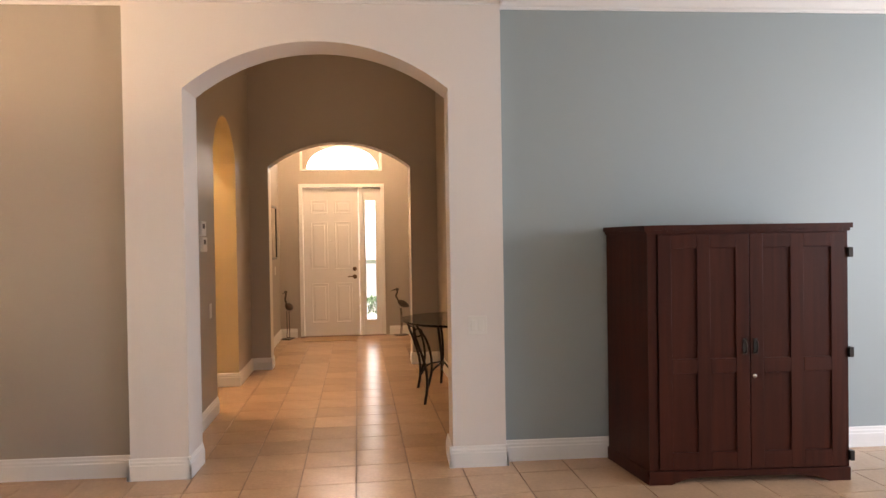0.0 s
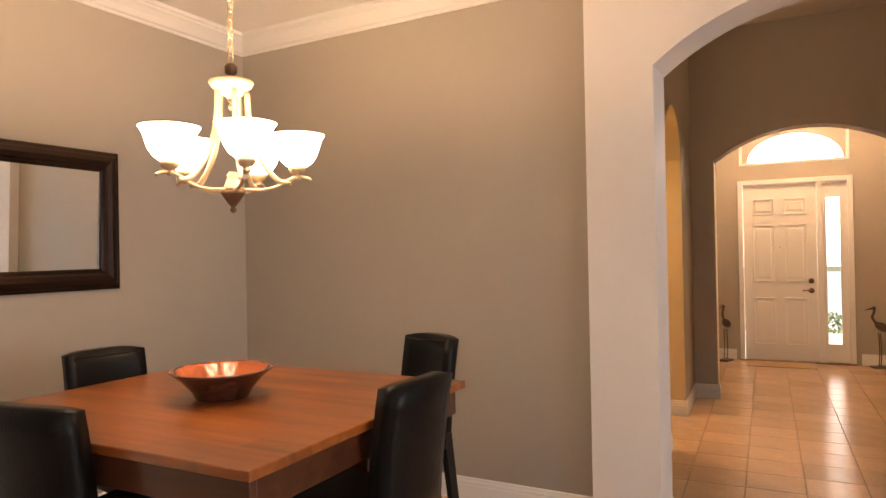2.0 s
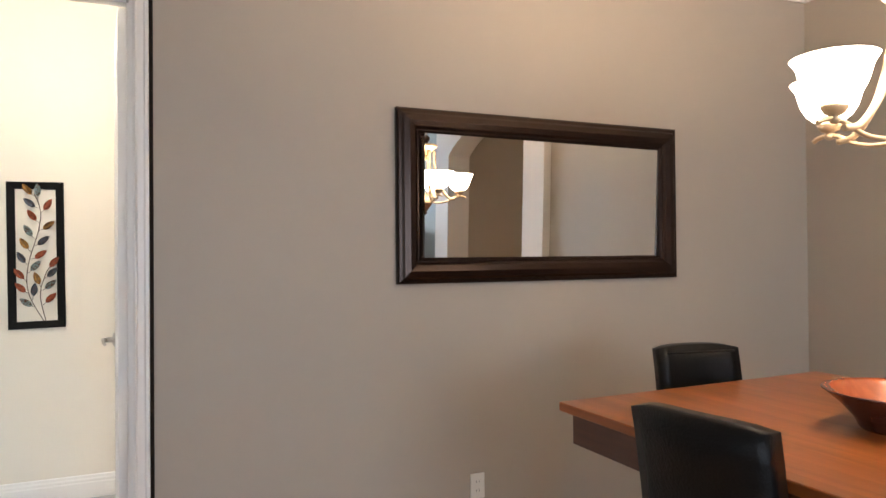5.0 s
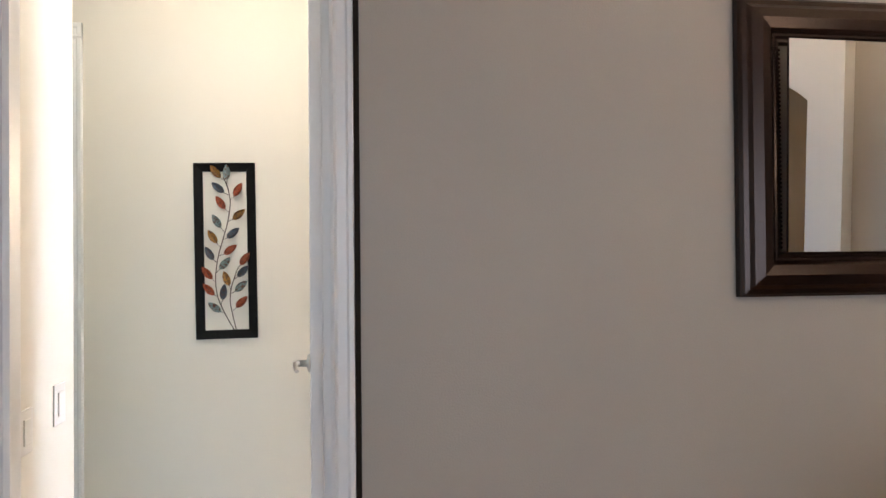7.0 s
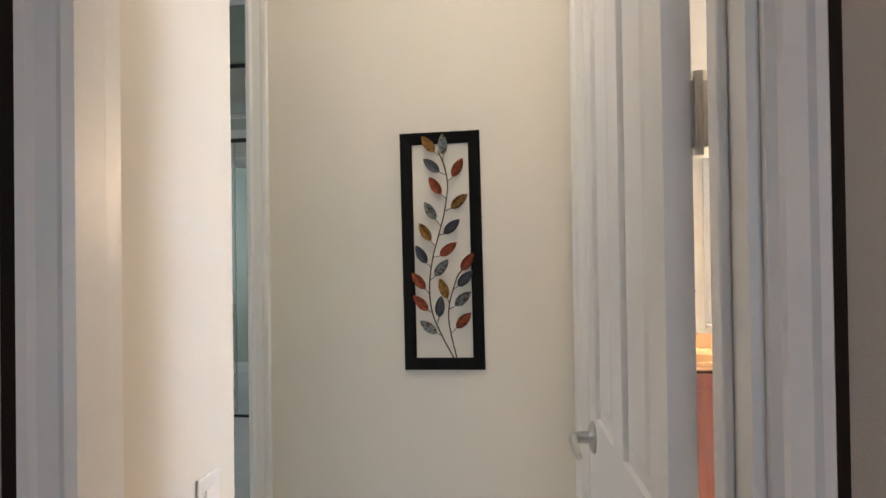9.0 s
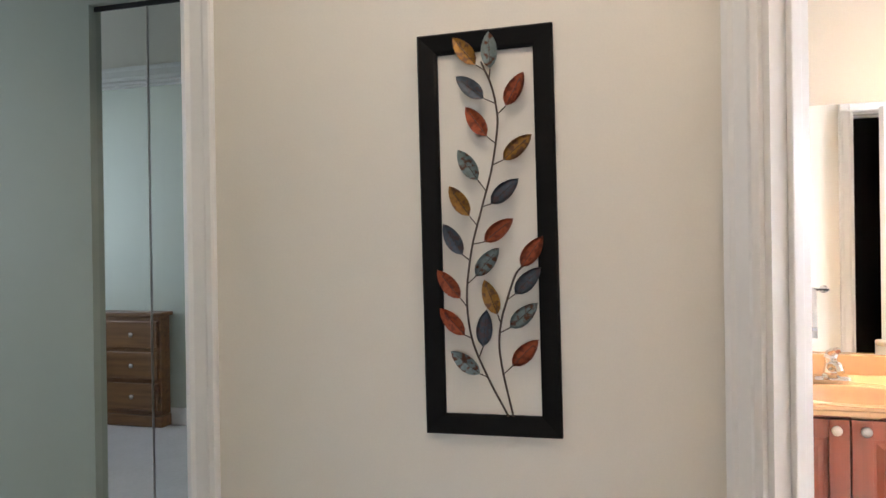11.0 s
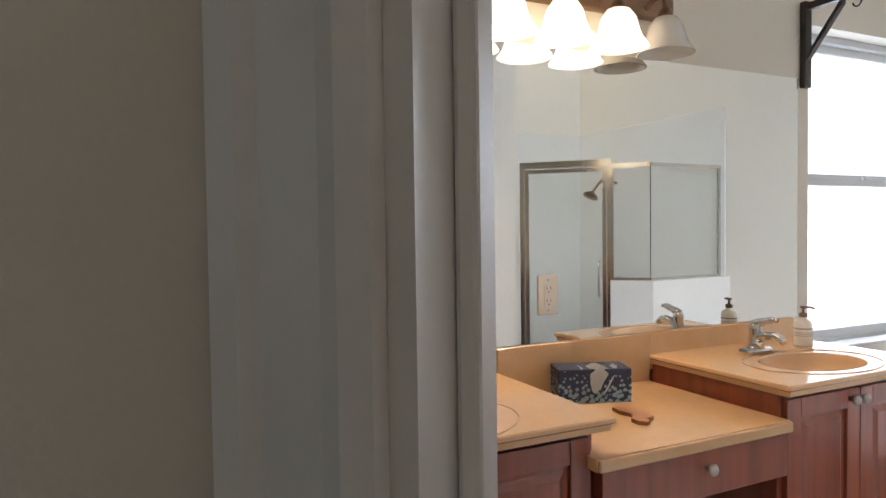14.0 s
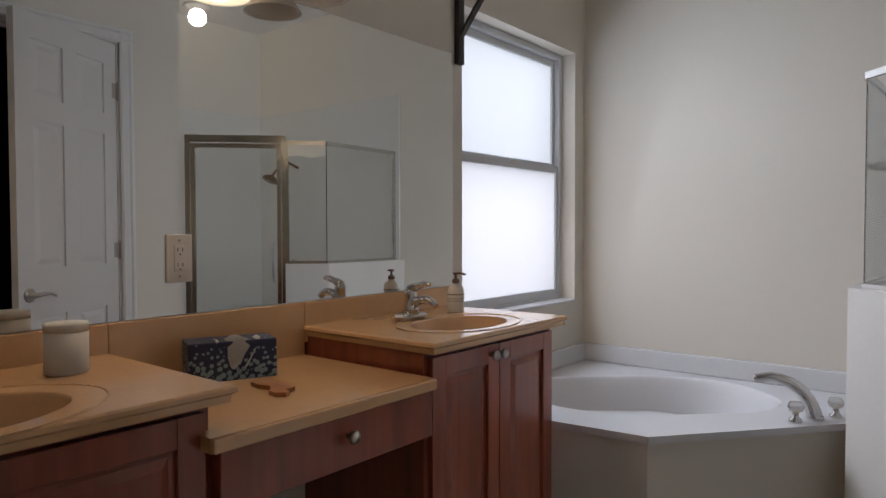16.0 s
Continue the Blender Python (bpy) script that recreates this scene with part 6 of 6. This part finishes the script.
    lathe(bm, [(0, 0), (0.014, 0), (0.055, 0.03), (0.06, 0.045), (0, 0.045)], 18, m=Matrix.Translation((-0.65, BN - 0.25, 1.57)) @ Matrix.Rotation(radians(150), 4, "X"))
    part("shower_head", bm, FINIAL, s, "dark bronze shower head")
    for ob in panes + [door]:
        ob.visible_shadow = False
    return s


shower()


TOWELW = Matrix(((0, -1, 0, BE), (1, 0, 0, -2.95), (0, 0, 1, 0), (0, 0, 0, 1)))


def towel_bar():
    t = thing("towel_bar", "chrome towel bar on the cream wall beside the closet", "towel bar")
    t.matrix_world = TOWELW
    part("bar", tube(bmesh.new(), [(0.015, 0.065, 1.055), (0.43, 0.065, 1.055)], 0.008, 10), CHROME, t)
    for x in (0.03, 0.415):
        bm = lathe(bmesh.new(), [(0, 0), (0.025, 0), (0.025, 0.008), (0.012, 0.014), (0.012, 0.07), (0, 0.072)], 16, m=Matrix.Translation((x, 0, 1.055)) @ Matrix.Rotation(radians(-90), 4, "X"))
        part("post", bm, CHROME, t)
    return t


towel_bar()
TERRY = mat("white_terry_cloth", (0.74, 0.72, 0.68), 0.95, vary=0.06, grain=240, bump=0.6)
for k, x in enumerate((0.085, 0.27)):
    w = thing("hand_towel", "white hand towel with a grey band, hung over the bar", "towel")
    w.matrix_world = TOWELW @ Matrix.Translation((x, 0.065, -0.167))
    bm = bmesh.new()
    n = 10
    prof = [(-0.018, 0.96), (-0.016, 1.05), (-0.014, 1.2), (-0.008, 1.231), (0.0, 1.236), (0.008, 1.231), (0.014, 1.2), (0.018, 1.05), (0.021, 0.915)]
    g = [[bm.verts.new((-0.085 + 0.17 * i / n, y + 0.004 * math.sin(i * 1.3 + k) * (1.24 - z) * 3, z)) for y, z in prof] for i in range(n + 1)]
    for a, b in zip(g, g[1:]):
        for i in range(len(prof) - 1):
            bm.faces.new((a[i], a[i + 1], b[i + 1], b[i])).smooth = True
    bmesh.ops.solidify(bm, geom=bm.faces[:], thickness=0.006)
    cloth = part("cloth", bm, TERRY, w)
    part("band", boxes((-0.083, 0.083, 0.0275, 0.0315, 0.965, 0.985), bevel=0.001), mat("grey_woven_band", (0.35, 0.36, 0.4), 0.9, vary=0.1), w, "grey woven band")
recessed((-0.42, -0.81), 75, SOFT, "lit recessed ceiling light over the shower", BATH_TOP)
# planting seen through the front door's glass
def hedge():
    h = thing("garden_shrub", "green leafy shrub outside the front door", "shrub")
    h["kind"] = "stuff"
    rnd = random.Random(4)
    bm = bmesh.new()
    for i in range(1400):
        x, y, z = rnd.uniform(2.4, 4.9), rnd.uniform(9.2, 10.0), -0.3 + 0.55 * rnd.random() ** 0.7
        m = Matrix.Translation((x, y, z)) @ Euler((rnd.uniform(0, 6), rnd.uniform(0, 6), rnd.uniform(0, 6))).to_matrix().to_4x4()
        vs = [bm.verts.new(m @ Vector(p)) for p in ((-0.05, 0, 0), (0, 0.022, 0.006), (0.055, 0, 0), (0, -0.022, 0.006))]
        bm.faces.new(vs)
    part("foliage", bm, mat("green_leaf", (0.06, 0.11, 0.035), 0.5, vary=0.4, scale=30), h)
    bm = bmesh.new()
    for i in range(6):
        x = 2.6 + 0.4 * i
        tube(bm, [(x, 9.6, -0.3), (x + 0.05, 9.6, 0.0), (x - 0.05, 9.55, 0.22)], [0.02, 0.014, 0.006], 6)
    part("stems", bm, mat("shrub_bark", (0.10, 0.07, 0.05), 0.8), h)


hedge()

# ---- floor tiles, last ----
floor = bpy.data.objects["floor_slab"]
TX, TY, X0, Y0 = 0.318, 0.298, 3.715, 0.02
n, l = TILE.node_tree.nodes, TILE.node_tree.links
oi, mr, mu = n.new("ShaderNodeObjectInfo"), n.new("ShaderNodeMapRange"), n.new("ShaderNodeMix")
mr.inputs["To Min"].default_value, mr.inputs["To Max"].default_value = 0.88, 1.08
mu.data_type, mu.blend_type = "RGBA", "MULTIPLY"
mu.inputs["Factor"].default_value = 1.0
b = n["Principled BSDF"]
src = b.inputs["Base Color"].links[0].from_socket
l.new(oi.outputs["Random"], mr.inputs["Value"])
l.new(src, mu.inputs[6])
l.new(mr.outputs[0], mu.inputs[7])
l.new(mu.outputs[2], b.inputs["Base Color"])
tile_bm = boxes((0.003, TX - 0.003, 0.003, TY - 0.003, -0.0055, 0.0))
top_edges = [e for e in tile_bm.edges if all(v.co.z > -0.001 for v in e.verts)]
bmesh.ops.bevel(tile_bm, geom=top_edges, offset=0.0015, segments=1, affect="EDGES")
tile_me = bpy.data.meshes.new("tile")
tile_bm.to_mesh(tile_me)
tile_bm.free()
tile_me.materials.append(TILE)
rest_v, rest_f = [], []
for i in range(-12, 20):
    for j in range(-30, 20):
        x, y = X0 + i * TX, Y0 + j * TY
        c = CORR @ Vector((x + TX / 2, y + TY / 2, 0))
        inside = (0.16 < c.x < 9.35 and -8.35 < c.y < 0.2) or (2.2 < c.x < 4.9 and 0.2 <= c.y < 6.0)
        if not inside:
            continue
        if 2.35 < x < 4.6 and -1.6 < y < 5.9:
            ob = new("tile", tile_me)
            ob.parent = floor
            ob.matrix_local = CORR @ Matrix.Translation((x, y, 0))
        else:
            k = len(rest_v)
            for dx, dy in ((0.003, 0.003), (TX - 0.003, 0.003), (TX - 0.003, TY - 0.003), (0.003, TY - 0.003)):
                for z in (-0.0055, 0.0):
                    rest_v.append(tuple(CORR @ Vector((x + dx, y + dy, z))))
            rest_f += [(k, k + 2, k + 4, k + 6), (k + 1, k + 3, k + 5, k + 7)] + [(k + 2 * q, k + (2 * q + 2) % 8, k + (2 * q + 3) % 8, k + 2 * q + 1) for q in range(4)]
me = bpy.data.meshes.new("floor_tiles")
me.from_pydata(rest_v, [], rest_f)
me.materials.append(TILE)
ft = tagged(new("floor_tiles", me), "beige ceramic floor tiles of the dining and living room", kind="stuff")
ft.parent = floor
